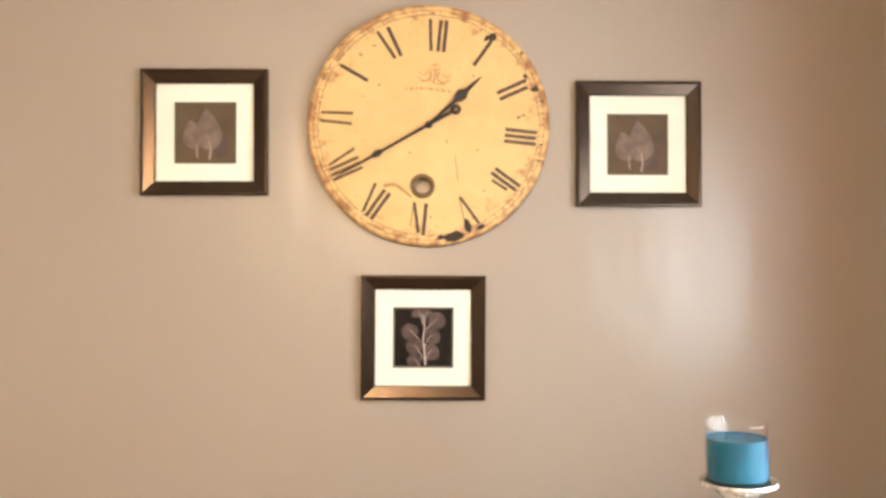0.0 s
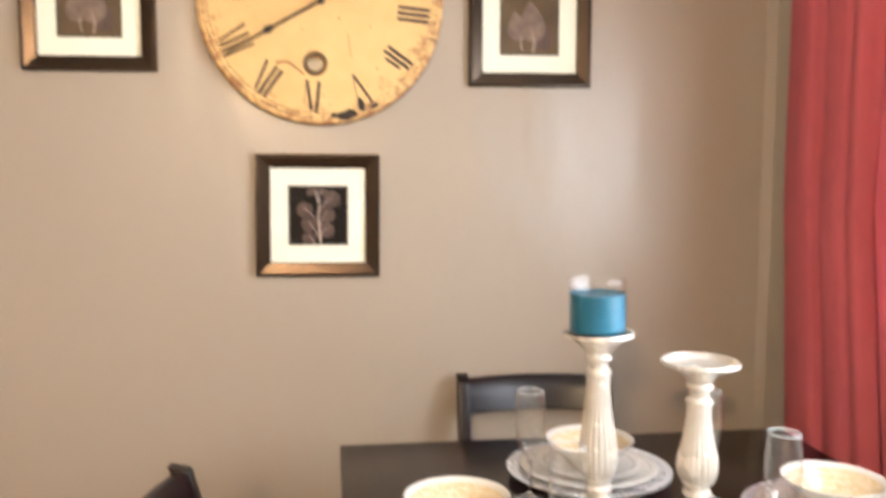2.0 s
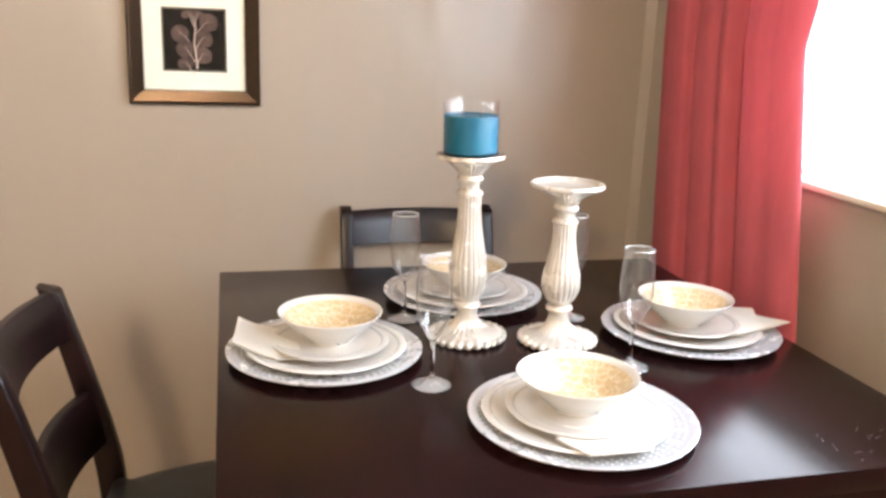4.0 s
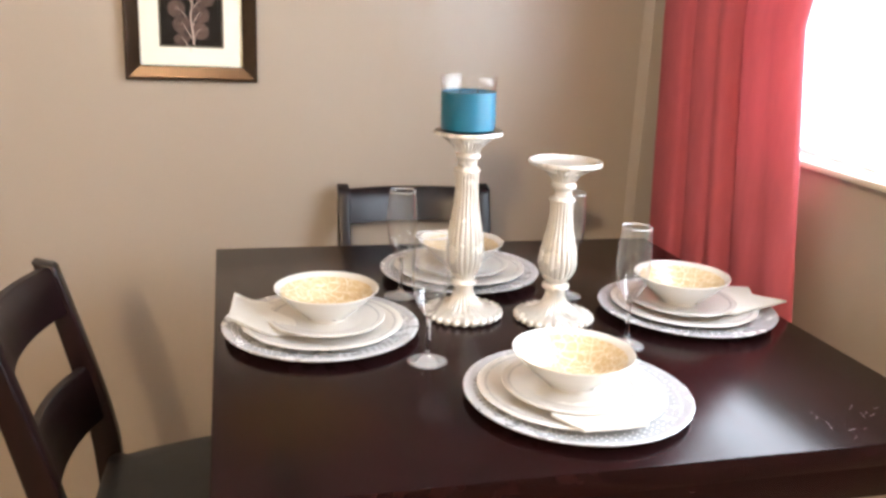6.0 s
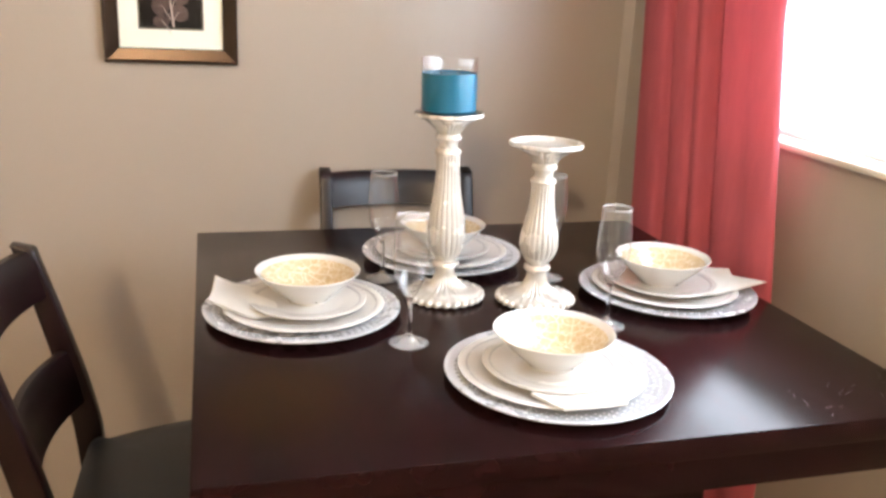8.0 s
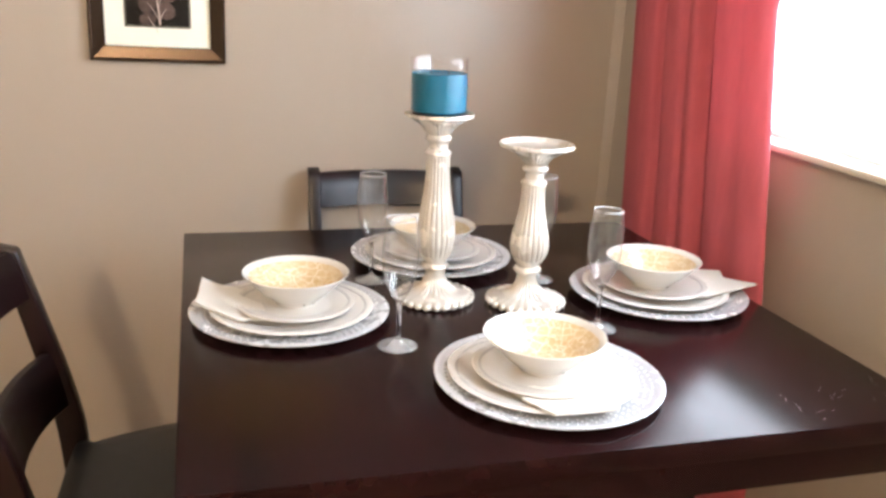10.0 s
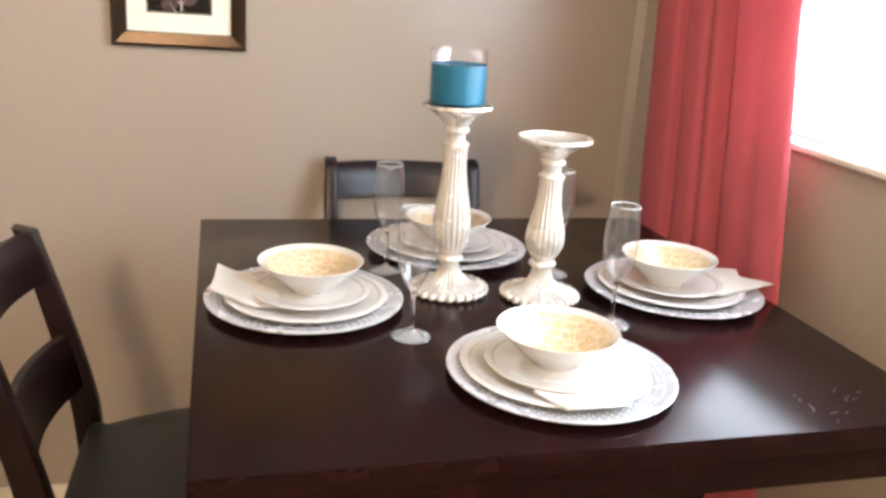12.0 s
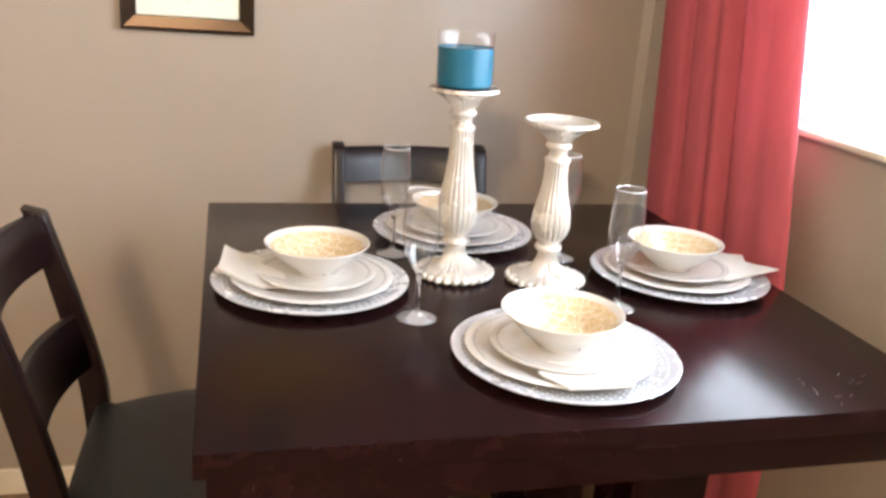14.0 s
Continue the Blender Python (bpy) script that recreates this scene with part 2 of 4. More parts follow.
def scribble_glaze():
    """Tan glaze under a web of pale scratched lines."""
    m = material("tan_scribble_glaze", (0.56, 0.425, 0.25), (0.50, 0.37, 0.205), rough=0.22, scale=30, coat=0.2)
    nt = m.node_tree
    N, L = nt.nodes.new, nt.links.new
    p = nt.nodes["Principled BSDF"]
    base = p.inputs["Base Color"].links[0].from_socket
    tc = N("ShaderNodeTexCoord")
    lines = None
    for k, (sc, rnd) in enumerate(((62, 1.0), (105, 1.0))):
        vo = N("ShaderNodeTexVoronoi")
        vo.feature = "DISTANCE_TO_EDGE"
        vo.inputs["Scale"].default_value, vo.inputs["Randomness"].default_value = sc, rnd
        warp, wn, scl = N("ShaderNodeVectorMath"), N("ShaderNodeTexNoise"), N("ShaderNodeVectorMath")
        wn.inputs["Scale"].default_value = 40 + 25 * k
        scl.operation, scl.inputs["Scale"].default_value = "SCALE", 0.016
        L(tc.outputs["Object"], wn.inputs["Vector"])
        L(wn.outputs["Color"], scl.inputs[0])
        L(tc.outputs["Object"], warp.inputs[0])
        L(scl.outputs[0], warp.inputs[1])
        L(warp.outputs[0], vo.inputs["Vector"])
        r = N("ShaderNodeValToRGB")
        r.color_ramp.elements[0].position, r.color_ramp.elements[1].position = 0.004, 0.045
        r.color_ramp.elements[0].color, r.color_ramp.elements[1].color = (1, 1, 1, 1), (0, 0, 0, 1)
        L(vo.outputs["Distance"], r.inputs["Fac"])
        if lines is None:
            lines = r.outputs["Color"]
        else:
            mx = N("ShaderNodeMixRGB")
            mx.blend_type = "LIGHTEN"
            mx.inputs[0].default_value = 0.8
            L(lines, mx.inputs[1])
            L(r.outputs["Color"], mx.inputs[2])
            lines = mx.outputs[0]
    mix = N("ShaderNodeMixRGB")
    mix.inputs[2].default_value = (0.76, 0.69, 0.55, 1)
    L(lines, mix.inputs[0])
    L(base, mix.inputs[1])
    L(mix.outputs[0], p.inputs["Base Color"])
    return m


def hammered_silver():
    m = material("embossed_silver_charger", (0.66, 0.665, 0.68), (0.58, 0.585, 0.60), rough=0.27, metal=0.42, scale=40, rough_var=0.08)
    nt = m.node_tree
    N, L = nt.nodes.new, nt.links.new
    vo, bp, tc = N("ShaderNodeTexVoronoi"), N("ShaderNodeBump"), N("ShaderNodeTexCoord")
    vo.inputs["Scale"].default_value, vo.inputs["Randomness"].default_value = 85, 0.35
    L(tc.outputs["Object"], vo.inputs["Vector"])
    bp.inputs["Strength"].default_value, bp.inputs["Distance"].default_value = 0.26, 0.002
    L(vo.outputs["Distance"], bp.inputs["Height"])
    L(bp.outputs[0], nt.nodes["Principled BSDF"].inputs["Normal"])
    return m


CURTAIN, CLOCK_PAPER, SCRIBBLE, SILVER = curtain_cloth(), clock_paper(), scribble_glaze(), hammered_silver()


# ---- mesh helpers ----
def part(name, bm, mat, parent=None, label="", smooth=True, m=None):
    """Links a bmesh as one mesh object, under a thing or part when a parent is given."""
    bmesh.ops.recalc_face_normals(bm, faces=bm.faces[:])
    me = bpy.data.meshes.new(name)
    bm.to_mesh(me)
    bm.free()
    me.materials.append(mat)
    if smooth:
        for f in me.polygons:
            f.use_smooth = True
        me.set_sharp_from_angle(angle=radians(38))
    ob = new(name, me)
    if parent:
        ob.parent = parent
    if m is not None:
        ob.matrix_basis = m
    if label:
        tagged(ob, label)
    return ob


def sheet(name, corners, mat, parent):
    """A pane of thin glass that faces the room."""
    me = bpy.data.meshes.new(name)
    me.from_pydata(corners, [], [(0, 1, 2, 3)])
    me.materials.append(mat)
    ob = new(name, me)
    ob.parent, ob.visible_shadow = parent, False
    return ob


def repeat(ob, m, parent):
    """Another part on the same mesh."""
    o = new(ob.name.split(".")[0], ob.data)
    o.parent, o.matrix_basis = parent, m
    return o


def thing(name, m, label, category, group="", kind=""):
    ob = new(name)
    ob.matrix_basis = m
    ob.empty_display_size = 0.05
    return tagged(ob, label, category, group, kind)


def box(x0, x1, y0, y1, z0, z1, bevel=0.0, segments=2, bm=None):
    bm = bm or bmesh.new()
    r = bmesh.ops.create_cube(bm, size=1, matrix=Matrix.Translation(((x0 + x1) / 2, (y0 + y1) / 2, (z0 + z1) / 2)) @ Matrix.Diagonal((x1 - x0, y1 - y0, z1 - z0, 1)))
    if bevel:
        edges = {e for v in r["verts"] for e in v.link_edges}
        bmesh.ops.bevel(bm, geom=list(edges), offset=bevel, segments=segments, profile=0.5, affect="EDGES")
    return bm


def lathe(profile, n=48, flutes=0, depth=0.0, span=None, closed=False):
    """A solid of revolution from (radius, height) pairs; flutes ripple the radius between the heights in span."""
    bm = bmesh.new()
    rings = []
    for r, z in profile:
        if r < 1e-6:
            rings.append([bm.verts.new((0, 0, z))])
            continue
        ring = []
        for i in range(n):
            a = 2 * math.pi * i / n
            k = r
            if flutes and span[0] <= z <= span[1]:
                fade = min(1, (z - span[0]) / 0.012, (span[1] - z) / 0.012)
                k = r * (1 - depth * fade * (1 - abs(math.cos(a * flutes / 2)) ** 0.7))
            ring.append(bm.verts.new((k * math.cos(a), k * math.sin(a), z)))
        rings.append(ring)
    pairs = list(zip(rings, rings[1:]))
    if closed:
        pairs.append((rings[-1], rings[0]))
    for p, q in pairs:
        if len(p) == 1 and len(q) == 1:
            continue
        for i in range(n):
            j = (i + 1) % n
            if len(p) == 1:
                bm.faces.new((p[0], q[i], q[j]))
            elif len(q) == 1:
                bm.faces.new((p[i], p[j], q[0]))
            else:
                bm.faces.new((p[i], p[j], q[j], q[i]))
    return bm


def smooth_curve(points, steps=6):
    """Points of a smooth curve through the given tuples."""
    pts = [np.array(p, float) for p in points]
    out = []
    for i in range(len(pts) - 1):
        p0, p1, p2, p3 = pts[max(i - 1, 0)], pts[i], pts[i + 1], pts[min(i + 2, len(pts) - 1)]
        for s in range(steps):
            t = s / steps
            out.append(tuple(0.5 * (2 * p1 + (p2 - p0) * t + (2 * p0 - 5 * p1 + 4 * p2 - p3) * t * t + (3 * p1 - p0 - 3 * p2 + p3) * t ** 3)))
    out.append(tuple(pts[-1]))
    return out


def sweep(sections):
    """Skins a list of loops of 3D points, all of one length, and caps both ends."""
    bm = bmesh.new()
    loops = [[bm.verts.new(p) for p in s] for s in sections]
    n = len(loops[0])
    for a, b in zip(loops, loops[1:]):
        for i in range(n):
            j = (i + 1) % n
            bm.faces.new((a[i], a[j], b[j], b[i]))
    bm.faces.new(loops[0][::-1])
    bm.faces.new(loops[-1])
    return bm


def rounded(hx, hy, r, n=3):
    """A rectangle's outline of half sizes hx, hy with round corners."""
    out = []
    for k, (sx, sy) in enumerate(((1, 1), (-1, 1), (-1, -1), (1, -1))):
        for i in range(n + 1):
            a = math.pi / 2 * (k + i / n)
            out.append((sx * (hx - r) + r * math.cos(a), sy * (hy - r) + r * math.sin(a)))
    return out


def slab(outline, z0, z1, bevel=0.0):
    """An upright prism over a flat outline."""
    bm = bmesh.new()
    f = bm.faces.new([bm.verts.new((x, y, z0)) for x, y in outline])
    r = bmesh.ops.extrude_face_region(bm, geom=[f])
    bmesh.ops.translate(bm, vec=(0, 0, z1 - z0), verts=[g for g in r["geom"] if isinstance(g, bmesh.types.BMVert)])
    if bevel:
        bmesh.ops.bevel(bm, geom=[e for e in bm.edges], offset=bevel, segments=2, profile=0.5, affect="EDGES")
    return bm


# ---- the room ----
X0, X1, Y0, Y1, H = -2.6, WALL_X, -4.2, WALL_Y, 2.44


def structure(name, bm, mat, label, category, smooth=False):
    return tagged(part(name, bm, mat, smooth=smooth), label, category, kind="structure")


structure("floor", box(X0 - 0.12, X1 + 0.12, Y0 - 0.12, Y1 + 0.12, -0.1, 0), FLOOR, "tan carpeted floor under the dining table", "floor")
structure("ceiling", box(X0 - 0.12, X1 + 0.12, Y0 - 0.12, Y1 + 0.12, H, H + 0.1), CEILING, "plain white painted ceiling", "ceiling")
structure("wall_north", box(X0 - 0.12, X1 + 0.12, Y1, Y1 + 0.12, 0, H), PAINT, "greige satin painted wall behind clock and pictures", "wall")
# unseen walls added to close the room, kept pale for their bounce
structure("wall_west", box(X0 - 0.12, X0, Y0, Y1, 0, H), CREAM_BOUNCE, "unseen closing wall, painted cream to bounce light back", "wall")
structure("wall_south", box(X0 - 0.12, X1 + 0.12, Y0 - 0.12, Y0, 0, H), CREAM_BOUNCE, "unseen closing wall, painted cream to bounce light back", "wall")
wy0, wy1, wz0, wz1 = WIN
bm = bmesh.new()
for y0, y1, z0, z1 in ((Y0, wy0, 0, H), (wy1, Y1, 0, H), (wy0, wy1, 0, wz0), (wy0, wy1, wz1, H)):
    box(X1, X1 + 0.12, y0, y1, z0, z1, bm=bm)
structure("wall_east", bm, PAINT, "greige painted wall with a bright window", "wall")


def baseboard(name, x0, x1, y0, y1):
    structure(name, box(x0, x1, y0, y1, 0, 0.078, 0.005), TRIM, "cream painted baseboard along the wall", "baseboard")


baseboard("baseboard_north", X0, X1, Y1 - 0.014, Y1 - 0.0005)
baseboard("baseboard_east", X1 - 0.014, X1 - 0.0005, Y0, Y1 - 0.015)

# corner fillet: narrow rounded strip where the two walls meet, angled to catch light
structure("trim", sweep([[(X1 - 0.022 + 0.0215 * t, Y1 - 0.0005 - 0.0215 * t - 0.002 * math.sin(math.pi * t), z) for t in np.linspace(0, 1, 7)] +
                         [(X1 - 0.0005, Y1 - 0.0005, z)] for z in (0.08, H)]),
          PAINT, "narrow slanted painted strip in the wall corner", "trim", True)

# window: vinyl frame, two sashes, sill
win = thing("window_1", pose(X1, 0, 0), "white window full of bright daylight above a sill", "window", kind="structure")
fx0, fx1 = 0.035, 0.085
for n, b in (("window_frame", (fx0, fx1, wy0, wy1, wz1 - 0.04, wz1)), ("window_frame", (fx0, fx1, wy0, wy1, wz0, wz0 + 0.012)),
             ("window_frame", (fx0, fx1, wy0, wy0 + 0.04, wz0 + 0.012, wz1 - 0.04)), ("window_frame", (fx0, fx1, wy1 - 0.04, wy1, wz0 + 0.012, wz1 - 0.04)),
             ("meeting_rail", (fx0 + 0.005, fx1 - 0.005, wy0 + 0.04, wy1 - 0.04, 1.605, 1.64))):
    part(n, box(*b, 0.003), WHITE_FRAME, win)
for z0, z1 in ((wz0 + 0.013, 1.604), (1.641, wz1 - 0.041)):
    sheet("pane", [(0.06, wy0 + 0.041, z0), (0.06, wy0 + 0.041, z1), (0.06, wy1 - 0.041, z1), (0.06, wy1 - 0.041, z0)], PANE, win)
part("window_sill", box(-0.028, fx0 - 0.001, wy0 - 0.04, wy1 + 0.02, wz0 - 0.013, wz0 + 0.001, 0.004), TRIM, win, "cream painted sill board")

# ceiling fitting with two bulbs
fit_light = thing("ceiling_light", pose(0.0975, -1.32, H), "brushed nickel ceiling light with two warm bulbs", "ceiling light")
part("canopy", lathe([(0, 0), (0.09, -0.001), (0.09, -0.02), (0.06, -0.035), (0, -0.036)]), NICKEL, fit_light)
part("rod", lathe([(0, -0.034), (0.009, -0.034), (0.009, -0.236), (0, -0.236)], 16), NICKEL, fit_light)
part("arm", box(-0.075, 0.075, -0.012, 0.012, -0.255, -0.235, 0.003), NICKEL, fit_light)
for bx in (-0.0425, 0.0425):
    part("socket", lathe([(0, -0.25), (0.016, -0.2505), (0.017, -0.274), (0, -0.275)], 20), NICKEL, fit_light, m=pose(bx, 0, 0))


# ---- bright overcast distance outside the window ----
SKY_GLOW = bpy.data.materials.new("bright_overcast_distance")
SKY_GLOW.use_nodes = True
glow = SKY_GLOW.node_tree.nodes["Principled BSDF"]
glow.inputs["Base Color"].default_value = (0.8, 0.8, 0.8, 1)
glow.inputs["Emission Color"].default_value, glow.inputs["Emission Strength"].default_value = (0.90, 0.95, 1.0, 1), 7.0
structure("backdrop", box(2.7, 2.75, -14, 15, -2, 9), SKY_GLOW, "plain white overcast distance outside the window", "backdrop")


# ---- curtain ----
def curtain():
    rod = thing("curtain", pose(0, 0, 0), "long red woven curtain hanging in folds beside the window", "curtain")
    prof = smooth_curve([(1.838, 1.668), (1.834, 1.645), (1.818, 1.626), (1.785, 1.612), (1.735, 1.604), (1.690, 1.602), (1.668, 1.609), (1.655, 1.627), (1.642, 1.630), (1.622, 1.617), (1.606, 1.605), (1.590, 1.598),
                         (1.560, 1.598), (1.537, 1.603), (1.525, 1.613), (1.512, 1.612), (1.496, 1.602), (1.478, 1.600), (1.466, 1.612), (1.455, 1.634), (1.444, 1.640), (1.424, 1.627), (1.403, 1.610), (1.386, 1.595),
                         (1.368, 1.589), (1.335, 1.588), (1.290, 1.594), (1.255, 1.589), (1.220, 1.592), (1.198, 1.600), (1.190, 1.607)], 5)
    zs = np.linspace(0.025, 2.24, 46)
    bm = bmesh.new()
    sheets = []
    for off in (0.0, 0.0022):
        rows = []
        for z in zs:
            row = []
            for k, (y, x) in enumerate(prof):
                s = k / (len(prof) - 1)
                lean = (0.075 + 0.08 * s) * (min(1.45, max(0.6, z)) - 1.2) - 0.27 * s ** 6 * max(0.0, z - 1.45)
                wob = 0.006 * noise.noise((y * 7, z * 1.3, 2.0)) + 0.002 * noise.noise((y * 30, z * 4, 5.0))
                row.append(bm.verts.new((max(1.582, x + wob) + off, y + lean + 0.006 * noise.noise((s * 3, z * 1.7, 9)), z)))
            rows.append(row)
        sheets.append(rows)
    for rows in sheets:
        for a, b in zip(rows, rows[1:]):
            for i in range(len(a) - 1):
                bm.faces.new((a[i], a[i + 1], b[i + 1], b[i]))
    A, B = sheets
    for i in range(len(prof) - 1):
        bm.faces.new((A[0][i], B[0][i], B[0][i + 1], A[0][i + 1]))
        bm.faces.new((A[-1][i], A[-1][i + 1], B[-1][i + 1], B[-1][i]))
    for j in range(len(zs) - 1):
        for i in (0, len(prof) - 1):
            bm.faces.new((A[j][i], A[j + 1][i], B[j + 1][i], B[j][i]))
    part("panel", bm, CURTAIN, rod)
    bm = bmesh.new()
    bmesh.ops.create_cone(bm, cap_ends=True, segments=20, radius1=0.011, radius2=0.011, depth=2.635, matrix=pose(1.622, 0.5525, 2.25, 90, 0, 0))
    part("rod", bm, NICKEL, rod)
    for y in (-0.72, 1.80):
        part("bracket", box(1.612, WALL_X - 0.0005, y - 0.008, y + 0.008, 2.225, 2.275, 0.003), NICKEL, rod)


curtain()


# ---- dining table ----
TABLE = pose(1.066, 1.170, 0, 0, 0, 1.6)
table = thing("dining_table", TABLE, "counter-height square dining table in glossy espresso wood", "table")
S = 0.513
part("tabletop", box(-S, S, -S, S, TABLE_Z - 0.034, TABLE_Z, 0.0025, 2), ESPRESSO, table)
for sx, sy in ((1, 0), (-1, 0), (0, 1), (0, -1)):
    a, b = S - 0.014, S - 0.036
    x0, x1 = (sx * b, sx * a) if sx else (-a, a)
    y0, y1 = (sy * b, sy * a) if sy else (-b + 0.0005, b - 0.0005)
    part("apron", box(min(x0, x1), max(x0, x1), min(y0, y1), max(y0, y1), TABLE_Z - 0.090, TABLE_Z - 0.0345, 0.002), ESPRESSO, table)
for sx in (-1, 1):
    for sy in (-1, 1):
        c = 0.22
        part("leg", sweep([[(sx * c + px, sy * c + py, z) for px, py in rounded(0.068, 0.068, 0.006)] for z in (0, TABLE_Z - 0.0345)]), ESPRESSO, table)
for sy in (-0.22, 0.22):
    part("stretcher", box(-0.151, 0.151, sy - 0.02, sy + 0.02, 0.10, 0.17, 0.003), ESPRESSO, table)


# ---- chairs ----
def chair(m):
    ch = thing("dining_chair", m, "counter-height espresso ladder-back chair with black padded seat", "chair", "chairs at the table")
    path = smooth_curve([(-0.052, 0.0), (-0.012, 0.22), (0.008, 0.45), (0.005, 0.625), (-0.006, 0.71), (-0.024, 0.795), (-0.052, 0.908), (-0.077, 1.001)], 4)

    def lean(z):
        return float(np.interp(z, [p[1] for p in path], [p[0] for p in path]))
    for s in (-1, 1):
        secs = []
        for x, z in path:
            d = 0.0185 + 0.006 * max(0, 1 - abs(z - 0.68) / 0.3)
            secs.append([(x + px, s * 0.186 + py, z - px * 0.2) for px, py in rounded(d, 0.0155, 0.004)])
        x, z = path[-1]
        for k, dz in ((0.98, 0.003), (0.90, 0.0045)):
            secs.append([(x - 0.003 + px * k, s * 0.186 + py * k, z + dz - px * 0.2) for px, py in rounded(0.018, 0.0155, 0.004)])
        part("back_post", sweep(secs), CHAIR_WOOD, ch)
    for name, z0, z1, bow in (("top_rail", 0.914, 0.999, 0.034), ("slat", 0.708, 0.810, 0.034)):
        secs = []
        for k in range(17):
            u = -1 + 2 * k / 16
            y = u * 0.172
            back = bow * (1 - u * u)
            secs.append([(lean(z) - back + dx, y, z) for z, dx in ((z0, -0.009), (z0, 0.009), ((z0 + z1) / 2, 0.010), (z1 - 0.004, 0.009), (z1, 0.005), (z1, -0.007), (z1 - 0.004, -0.010))])
        part(name, sweep(secs), CHAIR_WOOD, ch)
    outline = smooth_curve([(0.004, -0.160), (0.004, 0.160), (0.030, 0.172), (0.09, 0.199), (0.18, 0.226), (0.30, 0.238), (0.39, 0.232), (0.42, 0.19), (0.43, 0.0), (0.42, -0.19), (0.39, -0.232), (0.30, -0.238), (0.18, -0.226), (0.09, -0.199), (0.030, -0.172), (0.004, -0.160)], 4)[:-1]
    cx = 0.21
    secs = [[(cx + (x - cx) * k, y * k, z) for x, y in outline] for z, k in ((0.590, 0.965), (0.597, 0.99), (0.613, 1.0), (0.627, 0.985), (0.634, 0.94), (0.638, 0.80), (0.640, 0.4))]
    part("seat", sweep(secs), LEATHER, ch, "black vinyl padded seat")
    secs = [[(cx + (x - cx) * 0.95, y * 0.95, z) for x, y in outline] for z in (0.525, 0.589)]
    part("seat_frame", sweep(secs), CHAIR_WOOD, ch)
    for s in (-1, 1):
        part("leg", sweep([[(0.375 + px * k, s * 0.195 + py * k, z) for px, py in rounded(0.019, 0.019, 0.004)] for z, k in ((0, 0.8), (0.524, 1))]), CHAIR_WOOD, ch)
        part("stretcher", box(0.01, 0.36, s * 0.192 - 0.009, s * 0.192 + 0.009, 0.20, 0.235, 0.003), CHAIR_WOOD, ch)
    part("footrest", box(0.366, 0.386, -0.178, 0.178, 0.26, 0.30, 0.003), CHAIR_WOOD, ch)
    return ch


first = chair(pose(0.341, 1.157, 0))
second = copy_thing(first, pose(1.033, 1.888, 0, 0, 0, -90))
tagged(first, "espresso ladder-back chair drawn up beside the dining table")
tagged(second, "espresso ladder-back chair pushed in between table and wall")


# ---- place settings ----
def charger(m):
    c = thing("charger", m, "round silver charger plate with an embossed rim", "charger plate", "place settings")
    part("plate", lathe([(0, 0.0), (0.105, 0.0), (0.118, 0.003), (0.156, 0.0115), (0.1622, 0.0135), (0.1628, 0.0155), (0.160, 0.0165), (0.154, 0.0150), (0.116, 0.0070), (0.105, 0.0045), (0, 0.0045)], 72), SILVER, c)
    beads = lathe([(0, 0.0002), (0.0024, 0.0), (0.0036, -0.0005), (0.0022, -0.0012), (0, -0.0018)], 8)
    proto = None
    n = 0
    for ring, count, z in ((0.128, 62, 0.0099), (0.1375, 67, 0.0120), (0.147, 72, 0.0138)):
        for i in range(count):
            a = 2 * math.pi * (i + 0.5 * (n % 2)) / count
            mm = pose(ring * math.cos(a), ring * math.sin(a), z)
            if proto is None:
                proto = part("boss", beads, SILVER, c, m=mm)
            else:
                repeat(proto, mm, c)
        n += 1
    return c


def plate(name, m, r, h, label, band):
    p = thing(name, m, label, "plate", "place settings")
    k = r
    part("dish", lathe([(0, 0), (0.58 * k, 0), (0.62 * k, 0.002), (0.93 * k, h - 0.003), (0.99 * k, h - 0.0015), (k, h), (0.985 * k, h + 0.001), (0.92 * k, h), (0.64 * k, 0.0065), (0.58 * k, 0.0048), (0, 0.0045)], 72), PORCELAIN, p)
    r0, r1 = band
    z0, z1 = (np.interp(q, [0.64 * k, 0.92 * k, 0.985 * k], [0.0065, h, h + 0.001]) + 0.0004 for q in (r0, r1))
    part("band", lathe([(r0, z0 - 0.0006), (r0, z0), (r1, z1), (r1, z1 - 0.0006)], 72, closed=True), GREY_BAND, p, "grey glazed band near the rim")
    return p


def bowl(m):
    b = thing("bowl", m, "white porcelain bowl with tan scribbled glaze inside", "bowl", "place settings")
    outer = smooth_curve([(0.033, 0.0), (0.036, 0.004), (0.043, 0.010), (0.060, 0.025), (0.076, 0.041), (0.0865, 0.0515)], 4)
    inner = smooth_curve([(0.0855, 0.0532), (0.080, 0.0490), (0.073, 0.042), (0.057, 0.0265), (0.040, 0.0125), (0.0, 0.0085)], 4)
    part("body", lathe([(0, 0.0)] + outer + [(0.0875, 0.0530), (0.0868, 0.0538)] + inner, 72), PORCELAIN, b)
    glaze = [(r, z + 0.0006) for r, z in inner if r < 0.0785]
    part("maker_mark", lathe([(0, 0.0), (0.0022, 0.0), (0.0018, 0.0006), (0, 0.0006)], 10), COASTER, b, "tiny dark printed mark near the foot", m=Matrix.Rotation(radians(-97), 4, "Z") @ pose(0.0405, 0, 0.0082, 0, 52, 0))
    part("inner_glaze", lathe(glaze, 72), SCRIBBLE, b, "tan glaze with pale scratched lines")
    return b


